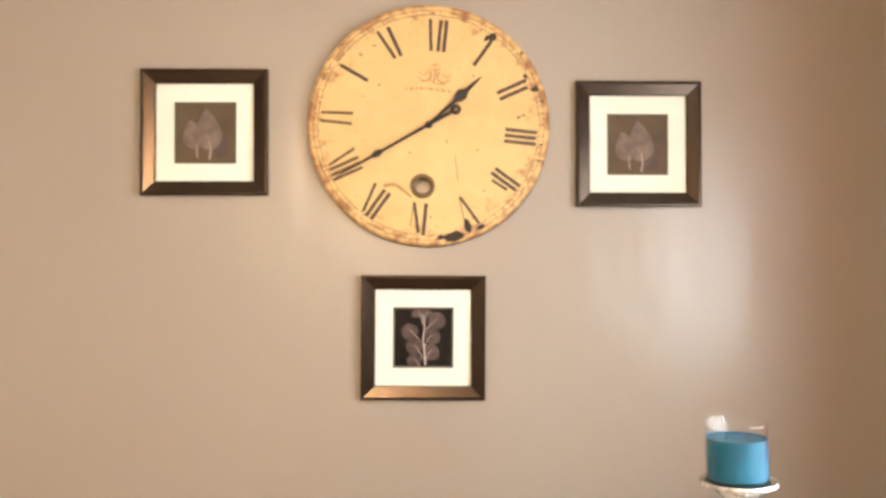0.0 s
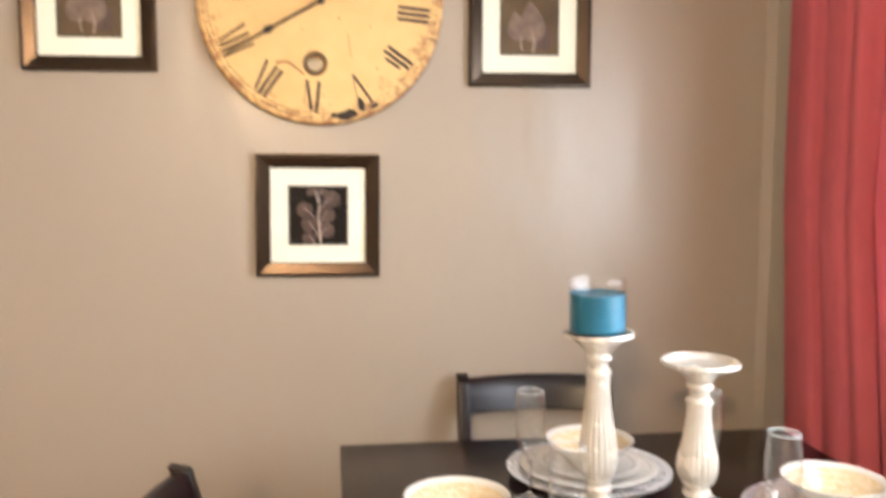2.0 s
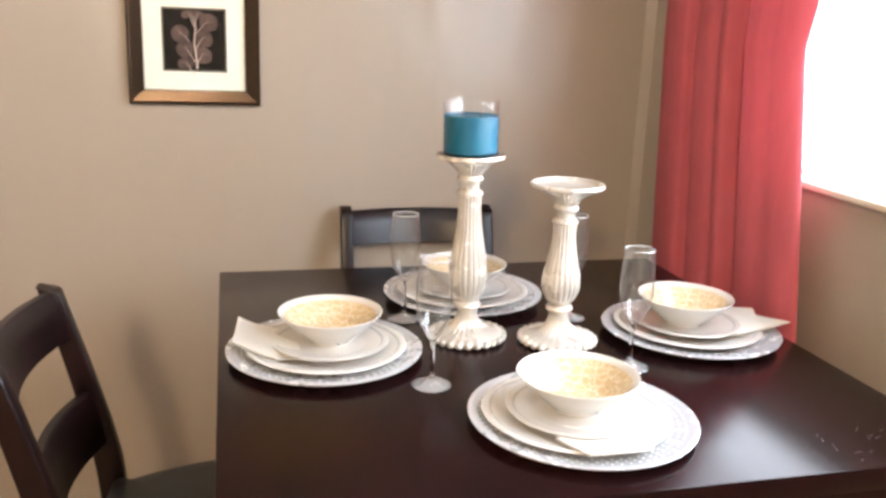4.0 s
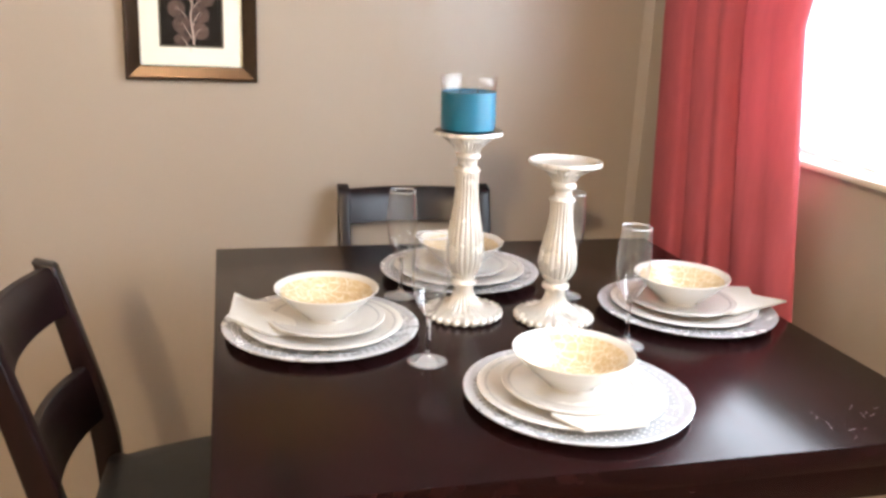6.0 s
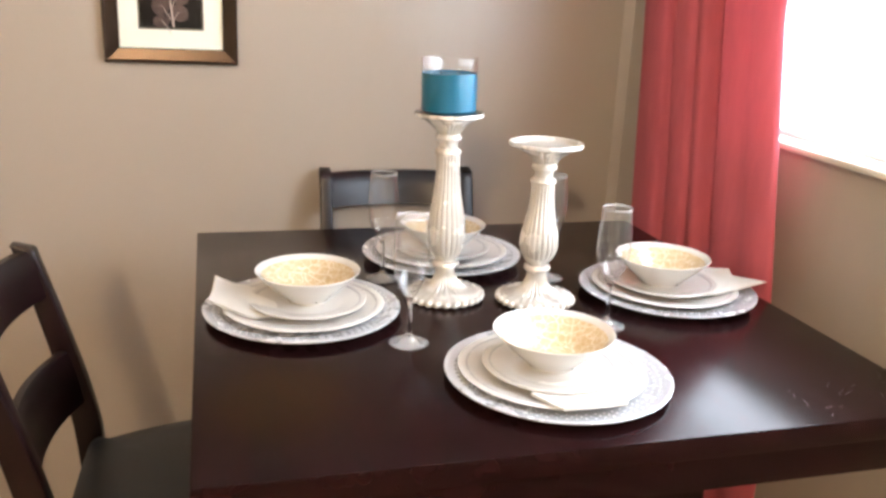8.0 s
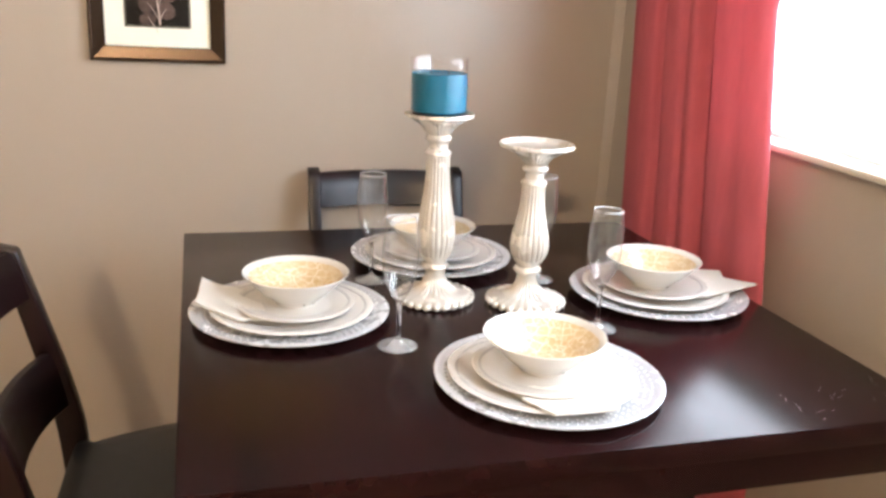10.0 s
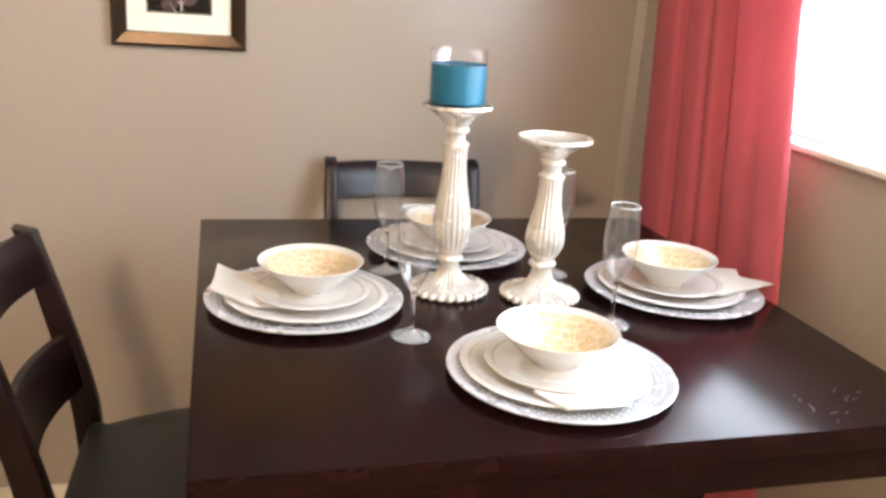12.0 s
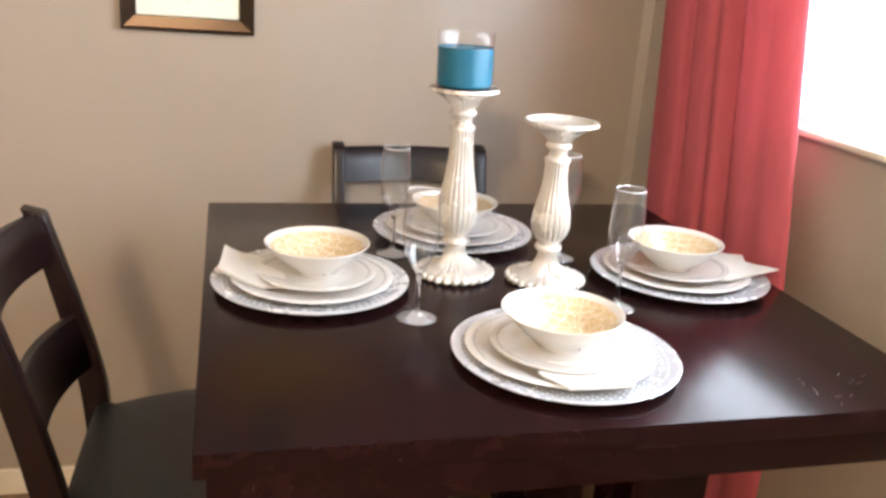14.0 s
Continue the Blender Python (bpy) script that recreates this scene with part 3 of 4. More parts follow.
def napkin(m, outline, lift, corner=(9, 9), peak=0.0):
    """A folded cloth: two layers over one outline, curled up towards its free end."""
    cx, cy = sum(p[0] for p in outline) / len(outline), sum(p[1] for p in outline) / len(outline)
    ring = []
    for (xa, ya), (xb, yb) in zip(outline, outline[1:] + outline[:1]):
        for t in (0.0, 0.06, 0.3, 0.6, 0.94):
            ring.append((xa + (xb - xa) * t, ya + (yb - ya) * t))
    bm = bmesh.new()

    def height(x, y):
        r = math.hypot(x, y)
        return float(np.interp(r, (0.05, 0.085, 0.125, 0.145), (-0.0065, -0.0045, 0.0005, 0.0010))) + max(0.0, r - 0.115) * lift + 0.0012 * noise.noise((x * 30, y * 30, 3)) + peak * max(0.0, 1 - math.hypot(x - corner[0], y - corner[1]) / 0.045) ** 1.5
    for layer in range(2):
        z0 = 0.0017 * layer
        k0 = 1 - 0.02 * layer
        secs = []
        for dz, kk in ((0, 0.99), (0.0006, 1.0), (0.0013, 0.995), (0.0015, 0.93), (0.0016, 0.8), (0.0016, 0.6), (0.0016, 0.4), (0.0016, 0.2)):
            secs.append([(cx + (x - cx) * k0 * kk, cy + (y - cy) * k0 * kk, z0 + dz + height(cx + (x - cx) * k0 * kk, cy + (y - cy) * k0 * kk)) for x, y in ring])
        tmp = sweep(secs)
        me = bpy.data.meshes.new("layer")
        tmp.to_mesh(me)
        tmp.free()
        bm.from_mesh(me)
        bpy.data.meshes.remove(me)
    ob = part("napkin", bm, LINEN)
    ob.matrix_basis = m
    return tagged(ob, "folded white linen napkin tucked under the small plate", "napkin", "place settings")


# centre of each setting, and how far its charger, dinner plate, small plate and bowl lie off it
SEATS = ((0.732, 1.146, 20, (-0.004, 0.008), (-0.002, 0.010), (0.004, 0.012), (0.006, 0.024)),
         (1.402, 1.182, 140, (0.003, -0.008), (0.0, -0.002), (-0.003, 0.0), (-0.006, 0.003)),
         (1.033, 1.440, 75, (0.0, 0.0), (0.0, 0.002), (0.001, 0.002), (0.002, 0.003)),
         (1.066, 0.855, 250, (0.0, -0.006), (-0.009, -0.004), (-0.010, -0.005), (-0.006, 0.004)))
Z1, Z2, Z3 = TABLE_Z, TABLE_Z + 0.0048, TABLE_Z + 0.0140
first_setting = []
for x, y, turn, *offs in SEATS:
    turns = (turn, turn, turn, 20 + 0.05 * turn)
    poses = [pose(x + dx, y + dy, z, 0, 0, a) for (dx, dy), z, a in zip(offs, (Z1, Z2, Z3, Z3 + 0.005), turns)]
    if not first_setting:
        first_setting = [charger(poses[0]),
                         plate("dinner_plate", poses[1], 0.134, 0.0155, "white porcelain dinner plate with a grey rim band", (0.1200, 0.1228)),
                         plate("salad_plate", poses[2], 0.0985, 0.0125, "small white porcelain plate with a grey rim band", (0.0865, 0.0898)),
                         bowl(poses[3])]
    else:
        for piece, m in zip(first_setting, poses):
            copy_thing(piece, m)
NZ = TABLE_Z + 0.0210
napkin(pose(0.732, 1.146, NZ), [(-0.158, 0.002), (-0.146, 0.078), (-0.098, 0.088), (-0.03, 0.06), (-0.03, -0.04), (-0.085, -0.055)], 0.20, (-0.146, 0.078), 0.016)
napkin(pose(1.402, 1.182, NZ), [(0.184, -0.052), (0.062, -0.080), (0.02, -0.04), (0.04, 0.05), (0.120, 0.062), (0.160, 0.038), (0.147, 0.004)], 0.10)
napkin(pose(1.066, 0.855, NZ), [(-0.045, -0.148), (-0.070, -0.092), (-0.04, -0.03), (0.05, -0.03), (0.075, -0.085), (0.045, -0.143)], 0.06)


# ---- candlesticks and candle ----
def candlestick(m, h, rim, label):
    """Turned and fluted pedestal: beaded foot, ring, fluted vase, collar and dish."""
    c = thing("candlestick", m, label, "candlestick", "candlesticks on the table")
    foot = smooth_curve([(0.065, 0.004), (0.066, 0.011), (0.058, 0.0165), (0.041, 0.0205), (0.028, 0.029), (0.0205, 0.041), (0.0178, 0.052), (0.0182, 0.060)], 4)
    part("foot", lathe([(0, 0.003), (0.062, 0.003)] + foot + [(0, 0.060)], 156, 26, 0.13, (0.009, 0.050)), PEARL, c)
    bead = bmesh.new()
    bmesh.ops.create_icosphere(bead, subdivisions=2, radius=0.0066)
    proto = None
    for i in range(26):
        a = 2 * math.pi * i / 26
        mm = pose(0.0655 * math.cos(a), 0.0655 * math.sin(a), 0.0085)
        if proto is None:
            proto = part("bead", bead, PEARL, c, m=mm)
        else:
            repeat(proto, mm, c)
    z = 0.060
    ring = [(0.0185, z), (0.0225, z + 0.001), (0.0245, z + 0.005), (0.0230, z + 0.009), (0.0185, z + 0.011), (0.0185, z + 0.0145), (0, z + 0.0145)]
    part("ring", lathe([(0, z)] + ring, 48), PEARL, c)
    a, b = 0.0745, h - 0.071
    k = b - a
    vase = smooth_curve([(0.0188, a), (0.0262, a + 0.06 * k), (0.0322, a + 0.15 * k), (0.0342, a + 0.25 * k), (0.0318, a + 0.39 * k), (0.0260, a + 0.57 * k), (0.0225, a + 0.70 * k), (0.0202, a + 0.87 * k), (0.0206, b)], 6)
    part("vase", lathe([(0, a)] + vase + [(0, b)], 160, 20, 0.075, (a + 0.004, b + 0.02)), PEARL, c)
    part("collar", lathe([(0, b), (0.0222, b), (0.0232, b + 0.002), (0.0225, b + 0.005), (0.020, b + 0.007), (0.0165, b + 0.010), (0.0155, b + 0.018), (0.0175, b + 0.022), (0.0215, b + 0.024), (0.0225, b + 0.028), (0.0205, b + 0.032), (0.017, b + 0.034), (0, b + 0.034)], 48), PEARL, c)
    d = b + 0.034
    t = h - d
    q = rim / 0.0605
    under = smooth_curve([(0.019, d), (0.027, d + 0.30 * t), (0.040 * q, d + 0.58 * t), (0.054 * q, d + 0.80 * t)], 4)
    part("dish", lathe([(0, d)] + under + [(0.0598 * q, h - 0.0065), (rim, h - 0.003), (0.0590 * q, h), (0.0560 * q, h - 0.0015), (0.0535 * q, h - 0.007), (0.050 * q, h - 0.009), (0, h - 0.010)], 168, 28, 0.10, (d - 0.02, d + 0.75 * t)), PEARL, c)
    return c


C1, C2 = (0.984, 1.203), (1.141, 1.164)
candlestick(pose(*C1, TABLE_Z, 0, -1.0, 10), 0.333, 0.0590, "tall fluted antique-silver candlestick holding a teal candle")
candlestick(pose(*C2, TABLE_Z, 0, 0, 33), 0.289, 0.0640, "shorter fluted antique-silver candlestick with an empty dish")

jar_z = TABLE_Z + 0.333 - 0.0096
candle = thing("jar_candle", pose(C1[0] - 0.0070, C1[1], jar_z, 0, -1.0, 0), "teal wax candle in a clear glass jar on a candlestick", "candle")
part("coaster", lathe([(0, 0), (0.0485, 0), (0.0500, 0.002), (0.0500, 0.0070), (0, 0.0070)]), COASTER, candle, "dark round coaster under the jar")
jar = part("jar", lathe([(0, 0.0073), (0.046, 0.0073), (0.0470, 0.0105), (0.0470, 0.092), (0.0476, 0.097), (0.0468, 0.0995), (0.0460, 0.097), (0.0456, 0.092), (0.0456, 0.0125), (0.044, 0.0100), (0, 0.0100)], 64), CLEAR, candle, "clear glass jar with a thick lip")
jar.visible_shadow = False
part("wax", lathe([(0, 0.0104), (0.0425, 0.0104), (0.0461, 0.0135), (0.0461, 0.0745), (0.0448, 0.0738), (0.0436, 0.0725), (0.030, 0.0715), (0, 0.0712)], 64), WAX, candle, "teal blue wax")
for wx, wy in ((-0.014, 0.004), (0.015, -0.003)):
    part("wick", lathe([(0, 0.070), (0.0015, 0.070), (0.0012, 0.079), (0, 0.0795)], 8), WICK, candle, m=pose(wx, wy, 0))


# ---- champagne flutes ----
def flute(m):
    outer = smooth_curve([(0.0300, 0.0), (0.0308, 0.0012), (0.026, 0.003), (0.012, 0.0065), (0.0052, 0.013), (0.0036, 0.026), (0.0036, 0.060), (0.0052, 0.074), (0.0125, 0.086), (0.0225, 0.106), (0.0272, 0.130), (0.0278, 0.155), (0.0258, 0.185), (0.0240, 0.2025)], 5)
    inner = smooth_curve([(0.0229, 0.2025), (0.0247, 0.185), (0.0267, 0.155), (0.0261, 0.130), (0.0213, 0.107), (0.0110, 0.0885), (0.0, 0.081)], 5)
    g = thing("champagne_flute", m, "empty clear champagne flute standing on the table", "glass", "champagne flutes")
    lo = [p for p in outer if p[1] <= 0.0131]
    mid = lo[-1:] + [p for p in outer if 0.0131 < p[1] <= 0.0741]
    hi = mid[-1:] + [p for p in outer if p[1] > 0.0741]
    for name, prof, mat in (("foot", [(0, 0.0006), (0.028, 0.0)] + lo + [(0, lo[-1][1] - 0.0002)], HAZY), ("stem", [(0, mid[0][1])] + mid + [(0, mid[-1][1] - 0.0002)], FLUTE),
                            ("cup", [(0, hi[0][1])] + hi + inner, CUP_GLASS)):
        part(name, lathe(prof, 48), mat, g).visible_shadow = False
    part("rim", lathe([(0.0227, 0.2030), (0.0229, 0.2042), (0.0236, 0.2046), (0.0242, 0.2042), (0.0243, 0.2030), (0.0235, 0.2027)], 48, closed=True), RIM_GLASS, g).visible_shadow = False
    return g


f0 = flute(pose(0.880, 1.006, TABLE_Z))
for x, y in ((0.889, 1.317), (1.223, 1.034), (1.209, 1.288)):
    copy_thing(f0, pose(x, y, TABLE_Z))


# ---- pictures ----
def leaf_outline(l, w, n=14, tip=0.25):
    """A pointed heart-like leaf from its stalk at the origin up along y."""
    side = []
    for i in range(1, n):
        t = i / n
        side.append((w * math.sin(math.pi * t ** 0.78) ** 0.8 * (1 - tip * t), l * t))
    return [(0, 0)] + side + [(0, l)] + [(-x, y) for x, y in reversed(side)]


def flat(outline, m, z0, z1):
    bm = slab([tuple((m @ Vector((x, y, 0)))[:2]) for x, y in outline], z0, z1)
    return bm


def ribbon(points, w0, w1, z0, z1):
    pts = smooth_curve(points, 5)
    left, right = [], []
    for i, (x, y) in enumerate(pts):
        xa, ya = pts[max(i - 1, 0)]
        xb, yb = pts[min(i + 1, len(pts) - 1)]
        d = math.hypot(xb - xa, yb - ya) or 1
        w = (w0 + (w1 - w0) * i / (len(pts) - 1)) / 2
        left.append((x - (yb - ya) / d * w, y + (xb - xa) / d * w))
        right.append((x + (yb - ya) / d * w, y - (xb - xa) / d * w))
    return slab(left + right[::-1], z0, z1)


# faint scuffs in the varnish near the corner of the table that faces the window
SCUFF = material("rubbed_varnish", (0.032, 0.017, 0.016), (0.018, 0.008, 0.008), rough=0.42, scale=200)
rnd_scuff = random.Random(11)
for k in range(16):
    sx, sy = rnd_scuff.uniform(0.29, 0.48), rnd_scuff.uniform(-0.495, -0.40)
    a, l = rnd_scuff.uniform(0.2, 1.3), rnd_scuff.uniform(0.006, 0.028)
    dx, dy = l * math.cos(a), l * math.sin(a)
    part("scuff", ribbon([(sx, sy), (sx + dx * 0.5 + 0.001, sy + dy * 0.5), (sx + dx, sy + dy)], 0.0014, 0.0006, TABLE_Z - 0.0002, TABLE_Z + 0.0001), SCUFF, table, smooth=False)


def picture(m, motif, label):
    """Picture in the x-y plane, facing +z; its back lies on the wall at z = 0."""
    p = thing("wall_picture", m, label, "picture", "pictures round the clock")
    o, i = 0.1545, 0.1195
    prof = [(o, 0.0), (o, 0.020), (o - 0.002, 0.022), (o - 0.007, 0.022), (o - 0.0085, 0.0210), (i + 0.002, 0.0161), (i, 0.0140), (i, 0.0)]
    for k in range(4):
        r = Matrix.Rotation(math.pi / 2 * k, 3, "Z")
        secs = [[tuple(r @ Vector((s * a, a, z))) for a, z in prof] for s in (-1, 1)]
        part("frame_rail", sweep(secs), FRAME_WOOD, p, smooth=False)
    a = 0.0755
    bm = bmesh.new()
    for x0, x1, y0, y1 in ((-i, i, a, i), (-i, i, -i, -a), (-i, -a, -a, a), (a, i, -a, a)):
        box(x0 + 0.0002, x1 - 0.0002 if x1 == i else x1, y0, y1, 0.003, 0.0062, bm=bm)
    part("mat", bm, MAT_BOARD, p, "cream mat board", smooth=False)
    b = a - 0.0046
    bm = bmesh.new()
    for x0, x1, y0, y1 in ((-a, a, b, a), (-a, a, -a, -b), (-a, -b, -b, b), (b, a, -b, b)):
        box(x0 + 0.0001, x1 - 0.0001, y0, y1, 0.003, 0.0056, bm=bm)
    part("mat_edge", bm, MAT_EDGE, p, "dark olive inner mat edge", smooth=False)
    part("print", box(-b, b, -b, b, 0.0028, 0.0040), PRINT_DARK if motif == "sprig" else PRINT_BROWN, p, "dark sepia botanical print", smooth=False)
    z = 0.0040

    def layer(name, bm, mat):
        nonlocal z
        z += 0.00012
        part(name, bm, mat, p, smooth=False)
    if motif == "sprig":
        stem = [(0.006, -0.0685), (0.003, -0.035), (0.0, 0.0), (0.004, 0.03), (-0.003, 0.06)]
        for lx, ly, rr, squash, turn in ((-0.034, 0.014, 0.021, 0.95, 20), (0.034, 0.042, 0.022, 0.98, -25), (0.022, 0.004, 0.022, 0.9, -40), (-0.022, -0.022, 0.022, 0.92, 30),
                                         (0.020, -0.036, 0.021, 0.95, -30), (-0.022, -0.056, 0.020, 0.7, 10), (-0.012, 0.062, 0.019, 0.55, 20), (0.010, 0.061, 0.017, 0.6, -30)):
            m2 = pose(lx, ly, 0, 0, 0, turn)
            ol = [(rr * math.cos(t) * (1 + 0.05 * math.cos(3 * t)), rr * squash * math.sin(t)) for t in np.linspace(0, 2 * math.pi, 22)[:-1]]
            ol = [(max(-0.0695, min(0.0695, (m2 @ Vector((x, y, 0))).x)), max(-0.0695, min(0.0695, (m2 @ Vector((x, y, 0))).y))) for x, y in ol]
            layer("leaf", slab(ol, z, z + 0.0001), LEAF_MID)
            for fan in (-55, -28, 0, 28, 55):
                base = math.atan2(ly - 0.030 - ly, -lx) + math.pi + radians(fan)
                ex, ey = lx + 0.8 * rr * math.cos(base), ly + 0.8 * rr * squash * math.sin(base)
                layer("vein", ribbon([(lx * 0.9, ly), ((lx + ex) / 2, (ly + ey) / 2), (ex, max(-0.069, min(0.069, ey)))], 0.0008, 0.0003, z, z + 0.0001), LEAF_DIM)
            layer("vein", ribbon([(0.003 if lx > 0 else 0.0, ly - 0.030), (lx * 0.45, ly - 0.013), (lx * 0.95, ly + 0.004)], 0.0022, 0.0006, z, z + 0.0001), VEIN)
        layer("stem", ribbon(stem, 0.0042, 0.0020, z, z + 0.0001), VEIN)
    else:
        for lx, ly, l, w, turn, mat in ((0.016, -0.056, 0.062, 0.030, -38, LEAF_DIM), (-0.020, -0.040, 0.074, 0.031, 14, LEAF_DIM), (0.012, -0.044, 0.104, 0.036, 6, LEAF_DIM)):
            m2 = pose(lx, ly, 0, 0, 0, turn)
            layer("leaf", flat(leaf_outline(l, w), m2, z, z + 0.0001), LEAF_MID if lx > 0.015 else mat)
            tip = m2 @ Vector((0, l * 0.85, 0))
            layer("vein", ribbon([(lx, ly), ((lx + tip.x) / 2 + 0.001, (ly + tip.y) / 2), (tip.x, tip.y)], 0.0014, 0.0003, z, z + 0.0001), LEAF_DIM)
        layer("stem", ribbon([(0.009, -0.066), (0.013, -0.045), (0.009, -0.020)], 0.0030, 0.0012, z, z + 0.0001), VEIN)
        layer("stem", ribbon([(-0.018, -0.062), (-0.021, -0.046), (-0.020, -0.030)], 0.0024, 0.0010, z, z + 0.0001), VEIN)
    g = i - 0.0003
    sheet("glass", [(-g, -g, 0.0075), (g, -g, 0.0075), (g, g, 0.0075), (-g, g, 0.0075)], PANE, p)
    return p


def on_wall(x, z, turn=0):
    return Matrix.Translation((x, WALL_Y, z)) @ pose(0, 0, 0, 90, 0, 0) @ pose(0, 0, 0, 0, 0, turn)


picture(on_wall(-0.061, 1.927, 0.1) @ Matrix.Scale(1.02, 4), "leaves", "black-framed sepia print of two pale leaves in cream mat")
picture(on_wall(1.022, 1.900, 0.0) @ Matrix.Scale(1.02, 4), "leaves", "black-framed sepia leaf print hanging beside the clock")
picture(on_wall(0.483, 1.416, -0.3), "sprig", "black-framed print of a round-leaved sprig below the clock")


# ---- clock ----
def clock(m):
    """Large round clock, facing +z with its back on the wall; twelve is at +y."""
    c = thing("wall_clock", m, "large round distressed cream wall clock with Roman numerals", "clock")
    R, F = 0.2875, 0.036
    hr, hc = 0.0185, (0.0, -0.152)
    # face with a round hole near six
    bm = bmesh.new()
    outer = [(R * math.cos(t), R * math.sin(t)) for t in np.linspace(0, 2 * math.pi, 97)[:-1]]
    hole = [(hc[0] + hr * math.cos(t), hc[1] + hr * math.sin(t)) for t in np.linspace(0, 2 * math.pi, 25)[:-1]]
    rings = []
    for z in (F, 0.008):
        rings.append(([bm.verts.new((x, y, z)) for x, y in outer], [bm.verts.new((x, y, z)) for x, y in hole]))
    for a, b in rings:
        edges = [bm.edges.new((l[i], l[(i + 1) % len(l)])) for l in (a, b) for i in range(len(l))]
        bmesh.ops.triangle_fill(bm, use_beauty=True, use_dissolve=False, edges=edges)
    for k in (0, 1):
        a, b = rings[0][k], rings[1][k]
        for i in range(len(a)):
            j = (i + 1) % len(a)
            bm.faces.new((a[i], a[j], b[j], b[i]))
    part("face", bm, CLOCK_PAPER, c, "aged yellow paper face with rubbed brown rim", smooth=False)
    roll = [(R, F), (0.2935, F - 0.0009), (0.2975, F - 0.0027), (0.2995, F - 0.0052), (0.3006, F - 0.0095)]
    part("rim", lathe([(R - 0.001, 0.007)] + [(R - 0.001, F - 0.0004)] + roll + [(0.3006, 0.007)], 96, closed=True), CLOCK_PAPER, c, "rolled paper rim rubbed brown in places")
    part("edge", lathe([(0.290, 0.003), (0.3018, 0.003), (0.3018, 0.0085), (0.3007, 0.0095), (0.3007, 0.0068), (0.290, 0.0068)], 96, closed=True), CLOCK_EDGE, c, "dark brown worn back edge")

    def drop(r):
        return float(np.interp(r, [q[0] for q in roll], [F - q[1] for q in roll]))
    part("backing", lathe([(0, 0.0), (0.06, 0.0), (0.06, 0.0078), (0, 0.0078)], 32), CLOCK_EDGE, c, m=pose(0, 0.05, 0))
    part("hole_ring", lathe([(hr - 0.0005, F - 0.004), (hr - 0.0005, F + 0.002), (hr + 0.003, F + 0.0042), (hr + 0.010, F + 0.0035), (hr + 0.0125, F + 0.0003), (hr + 0.0125, F - 0.0002)], 40, closed=True), BRASS, c, "dark brass eyelet", m=pose(*hc, 0))
    z = F + 0.0004
    for r0, r1 in ((0.2725, 0.2738), (0.2845, 0.2858)):
        part("track_line", lathe([(r0, F - 0.001), (r0, z), (r1, z), (r1, F - 0.001)], 96, closed=True), NUMERAL_FADED, c)
    tick = None
    for i in range(60):
        a = 2 * math.pi * i / 60
        mm = Matrix.Rotation(-a, 4, "Z")
        if tick is None:
            tick = part("tick", box(-0.0007, 0.0007, 0.2735, 0.2848, F - 0.001, z), NUMERAL_FADED, c, m=mm, smooth=False)
        else:
            repeat(tick, mm, c)

    def bar(x0, x1, w, top=0.0, wear=0.0):
        """A stroke of a numeral between inner x0 and outer x1, radially between the two rings."""
        a, b = 0.189 + wear, 0.268 - top
        n = 9
        left, right = [], []
        for k in range(n + 1):
            t = k / n
            x = x0 + (x1 - x0) * t
            y = a + (b - a) * t
            jag = 0.0006 * noise.noise((x * 300, y * 200, w * 900))
            left.append((x - w / 2 + jag, y))
            right.append((x + w / 2 + 0.5 * jag, y))
        return slab(left + right[::-1], F - 0.001, z)
    I = 0.0094
    hair = 0.0022
    numerals = (
        (1, [(0, 0, I, 0.004, 0.0)]),
        (2, [(-0.0085, -0.0085, I, 0, 0), (0.0085, 0.0085, I, 0.004, 0)]),
        (3, [(-0.0145, -0.0145, I, 0, 0), (0, 0, I, 0, 0), (0.0145, 0.0145, I, 0, 0)]),
        (4, [(-0.014, -0.014, I, 0, 0.004), (0.000, 0.000, I, 0, 0.002), (0.014, 0.012, I * 0.8, 0.02, 0.014)]),
        (5, [(0.0, -0.0165, I * 0.8, 0, 0.0), (0.002, 0.014, hair, 0.02, 0.0)]),
        (6, [(0.016, -0.002, I * 0.9, 0.004, 0.0), (0.017, 0.019, hair, 0.02, 0.0), (-0.014, -0.014, I, 0, 0)]),
        (7, [(0.024, 0.008, I * 0.8, 0.004, 0.0), (-0.004, -0.004, I, 0, 0), (-0.019, -0.019, I, 0, 0)]),
        (8, [(0.026, 0.013, I * 0.8, 0.004, 0.0), (0.002, 0.002, I * 0.9, 0, 0), (-0.012, -0.012, I * 0.9, 0, 0), (-0.025, -0.025, I * 0.8, 0, 0)]),
        (9, [(0.014, 0.008, I * 0.8, 0, 0), (-0.012, -0.012, I * 0.8, 0, 0)]),
        (10, [(0.004, -0.004, I, 0.002, 0.0)]),
        (11, [(-0.006, -0.020, I * 0.9, 0, 0), (0.010, 0.008, I, 0, 0.0)]),
        (12, [(-0.014, -0.024, I * 0.85, 0, 0), (0.003, 0.003, I * 0.95, 0, 0), (0.017, 0.017, I, 0, 0)]),
    )
    for hour, strokes in numerals:
        bm = bmesh.new()
        for x0, x1, w, top, wear in strokes:
            tmp = bar(x0, x1, w, top, wear)
            me = bpy.data.meshes.new("stroke")
            tmp.to_mesh(me)
            tmp.free()
            bm.from_mesh(me)
            bpy.data.meshes.remove(me)
        part("numeral", bm, NUMERAL_FADED if hour in (8, 9) else NUMERAL, c, m=pose(0, -0.005, 0) @ Matrix.Rotation(-2 * math.pi * hour / 12, 4, "Z"), smooth=False)
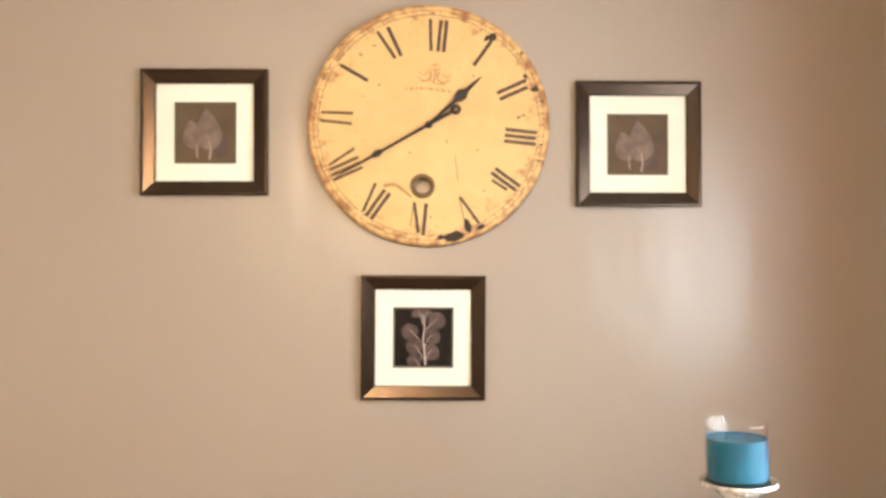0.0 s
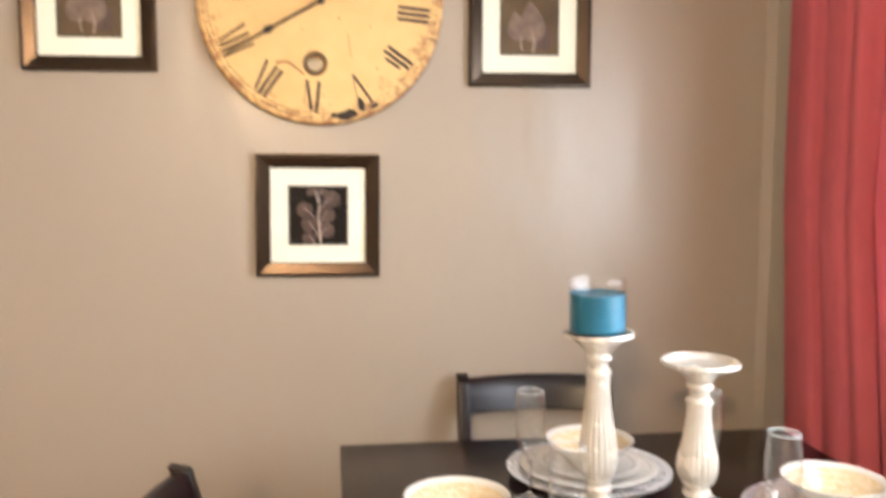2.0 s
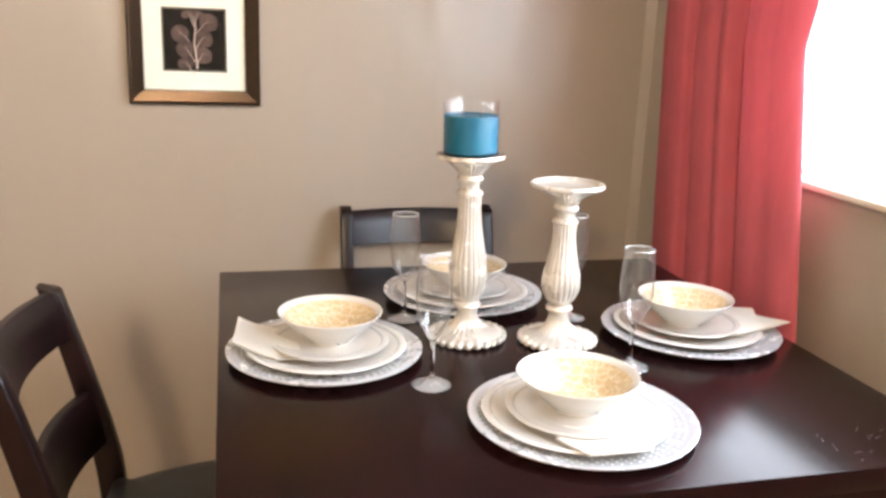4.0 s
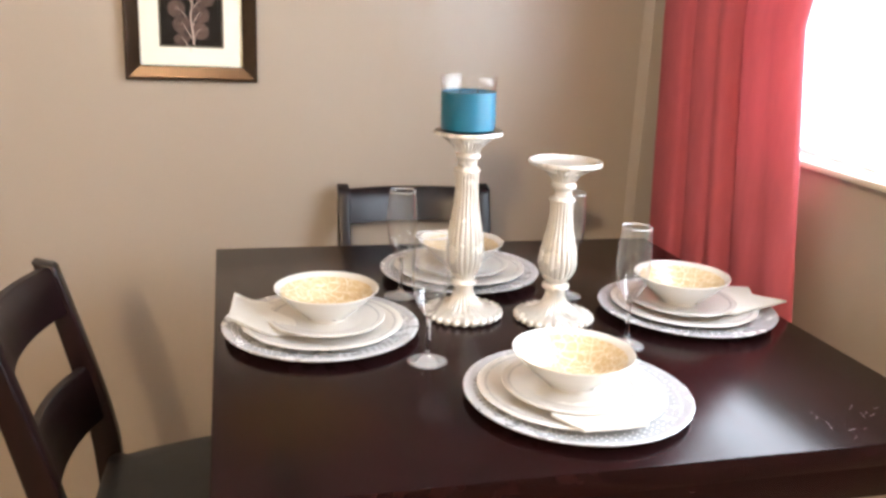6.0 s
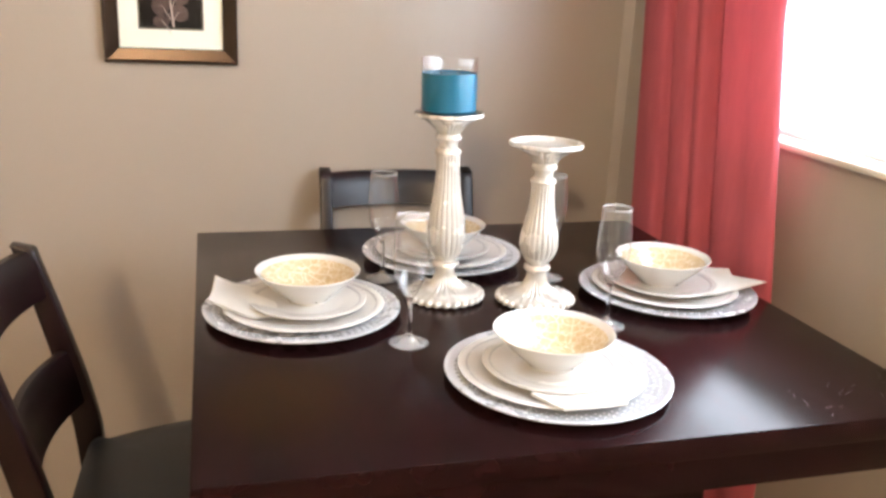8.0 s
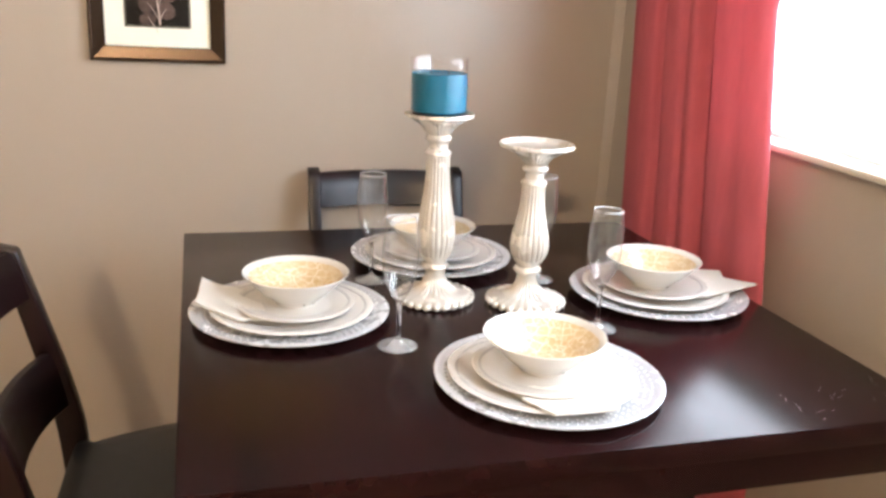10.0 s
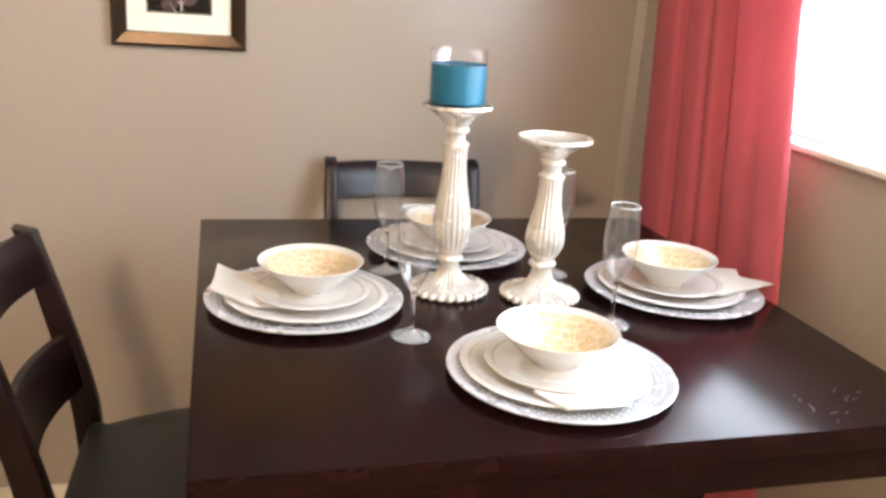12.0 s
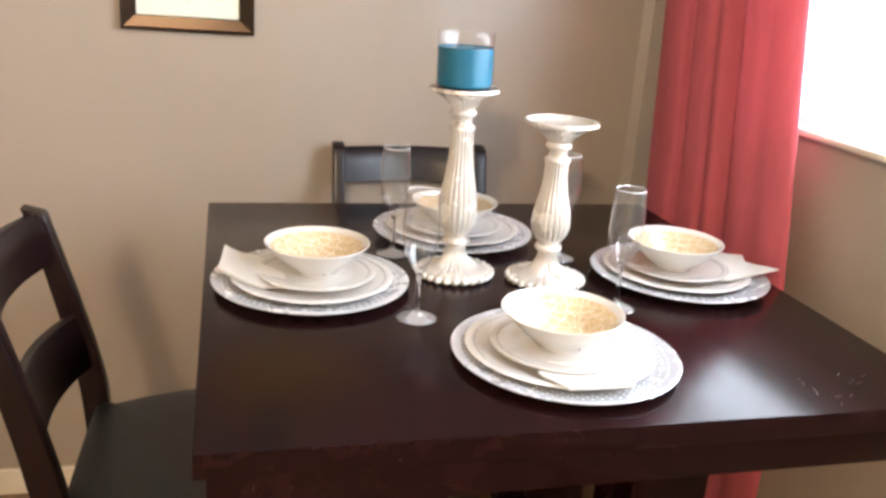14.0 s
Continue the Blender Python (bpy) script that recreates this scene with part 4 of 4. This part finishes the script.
    # faded emblem and the illegible line below it
    for pts, w0, w1 in (([(-0.040, 0.116), (-0.022, 0.108), (-0.008, 0.118), (-0.012, 0.134)], 0.003, 0.006), ([(0.040, 0.116), (0.022, 0.108), (0.008, 0.118), (0.012, 0.134)], 0.003, 0.006),
                        ([(-0.022, 0.128), (-0.012, 0.140), (0.0, 0.136), (0.014, 0.142)], 0.002, 0.003), ([(0.0, 0.106), (0.002, 0.130), (-0.001, 0.160)], 0.005, 0.002),
                        ([(-0.040, 0.128), (-0.026, 0.122), (-0.016, 0.130)], 0.003, 0.002), ([(0.042, 0.128), (0.028, 0.122), (0.018, 0.132)], 0.003, 0.002),
                        ([(-0.030, 0.104), (-0.012, 0.110), (0.010, 0.103), (0.032, 0.106)], 0.002, 0.003), ([(-0.010, 0.148), (0.004, 0.152), (0.012, 0.146)], 0.003, 0.002)):
        part("emblem_scroll", ribbon(pts, w0, w1, F - 0.0005, F + 0.0003), RUST, c, smooth=False)
    for x, w in ((-0.060, 0.005), (-0.050, 0.009), (-0.038, 0.006), (-0.029, 0.010), (-0.016, 0.005), (-0.008, 0.011), (0.006, 0.009), (0.018, 0.012), (0.033, 0.009)):
        y = 0.090 - 1.6 * x * x
        part("script_bar", box(1.12 * x, 1.12 * x + w * 0.92, y - 0.0032, y + 0.0022, F - 0.0005, F + 0.0003), RUST, c, smooth=False)
    # chips in the paper
    rnd = random.Random(7)
    for ang, rad, sx, sy in ((161, 0.283, 0.030, 0.014), (153, 0.268, 0.010, 0.020), (147, 0.283, 0.012, 0.007), (30, 0.270, 0.011, 0.011), (27.5, 0.259, 0.006, 0.010), (65, 0.277, 0.008, 0.012), (57, 0.268, 0.006, 0.006),
                             (46, 0.292, 0.004, 0.005), (102, 0.294, 0.004, 0.012), (94, 0.281, 0.003, 0.003), (-4, 0.278, 0.007, 0.002), (79, 0.223, 0.003, 0.005), (36, 0.165, 0.0025, 0.0025),
                             (78, 0.236, 0.003, 0.004), (134, 0.212, 0.0025, 0.003), (72, 0.287, 0.003, 0.004), (168, 0.279, 0.008, 0.006), (173, 0.228, 0.002, 0.003), (111, 0.135, 0.002, 0.002)):
        a = radians(ang)
        cx, cy = rad * math.sin(a), rad * math.cos(a)
        n = 18
        ol = []
        for k in range(n):
            t = 2 * math.pi * k / n
            q = 0.75 + 0.35 * rnd.random()
            lx, ly = sx * q * math.cos(t), sy * q * math.sin(t)
            px, py = cx + lx * math.cos(-a) - ly * math.sin(-a), cy + lx * math.sin(-a) + ly * math.cos(-a)
            rr = math.hypot(px, py)
            s = min(1, 0.2985 / rr)
            ol.append((px * s, py * s))
        bm = slab(ol, F - 0.001, F + 0.0009)
        for v in bm.verts:
            v.co.z -= drop(math.hypot(v.co.x, v.co.y))
        part("chip", bm, CHIP, c, "flaked dark patch", smooth=False)
    part("scratch", ribbon([(0.072, -0.068), (0.078, -0.095), (0.086, -0.128)], 0.002, 0.003, F - 0.0005, F + 0.0003), RUST, c, smooth=False)
    part("scratch", ribbon([(-0.095, -0.162), (-0.070, -0.156), (-0.045, -0.168), (-0.024, -0.182)], 0.010, 0.005, F - 0.0005, F + 0.0003), RUST, c, smooth=False)
    for ang, rad, sx, sy in ((-58, 0.278, 0.018, 0.008), (-62, 0.266, 0.006, 0.006), (-50, 0.243, 0.004, 0.007), (-117, 0.283, 0.012, 0.007), (-124, 0.279, 0.008, 0.005), (-160, 0.2815, 0.022, 0.004),
                             (168, 0.2815, 0.016, 0.004), (-28, 0.2825, 0.012, 0.003), (8, 0.2825, 0.014, 0.0025), (118, 0.281, 0.005, 0.004), (-72, 0.178, 0.003, 0.003)):
        a = radians(ang)
        cx, cy = rad * math.sin(a), rad * math.cos(a)
        ol = []
        for k in range(16):
            t = 2 * math.pi * k / 16
            q = 0.6 + 0.5 * rnd.random()
            lx, ly = sx * q * math.cos(t), sy * q * math.sin(t)
            ol.append((cx + lx * math.cos(a) + ly * math.sin(a), cy - lx * math.sin(a) + ly * math.cos(a)))
        part("stain", slab(ol, F - 0.001, F + 0.00025), RUST, c, "rusty brown rubbed stain", smooth=False)
    # iron indicators, set at twenty to two
    hz = F + 0.006
    hour = [(-0.004, -0.01), (0.004, -0.01), (0.0045, 0.085), (0.013, 0.100), (0.0145, 0.112), (0.006, 0.128), (0.0016, 0.175), (-0.0016, 0.175), (-0.006, 0.128), (-0.0145, 0.112), (-0.013, 0.100), (-0.0045, 0.085)]
    part("hour_pointer", slab(hour, hz, hz + 0.0016), IRON, c, "black iron spade pointer", m=Matrix.Rotation(radians(-41.5), 4, "Z"), smooth=False)
    minute = [(-0.0042, -0.07), (0.0042, -0.07), (0.0036, 0.13), (0.0085, 0.143), (0.009, 0.150), (0.0035, 0.162), (0.0012, 0.262), (-0.0012, 0.262), (-0.0035, 0.162), (-0.009, 0.150), (-0.0085, 0.143), (-0.0036, 0.13)]
    mp = part("minute_pointer", slab(minute, hz + 0.003, hz + 0.0046), IRON, c, "long black iron pointer with round counterweight", m=Matrix.Rotation(radians(-234.5), 4, "Z"), smooth=False)
    part("counterweight", lathe([(0.004, hz + 0.0025), (0.0125, hz + 0.0025), (0.0135, hz + 0.0037), (0.0125, hz + 0.005), (0.004, hz + 0.005)], 28, closed=True), IRON, mp, m=pose(0, -0.076, 0))
    part("hub", lathe([(0, F), (0.0085, F), (0.0085, hz + 0.006), (0.006, hz + 0.008), (0, hz + 0.0085)], 28), IRON, c)
    return c


clock(on_wall(0.497, 1.943, -6.0))


# ---- wall outlet ----
outlet = thing("wall_outlet", on_wall(-0.117, 0.388), "ivory wall outlet with a dark green plug", "outlet")
part("cover_plate", slab(rounded(0.041, 0.064, 0.006), 0.0, 0.006, 0.002), IVORY, outlet)
for y in (0.024, -0.024):
    sock = part("socket", lathe([(0, 0.0061), (0.0175, 0.0061), (0.0175, 0.0078), (0.0165, 0.0084), (0, 0.0084)], 28), IVORY, outlet, m=pose(0, y, 0))
    for sx in (-0.0065, 0.0065):
        part("slot", box(sx - 0.001, sx + 0.001, -0.004, 0.005, 0.0080, 0.0088), DARK_SLOT, sock, smooth=False)
part("plug", slab(rounded(0.014, 0.013, 0.004), 0.009, 0.032, 0.003), GREEN, outlet, "dark green plug", m=pose(0, -0.024, 0))
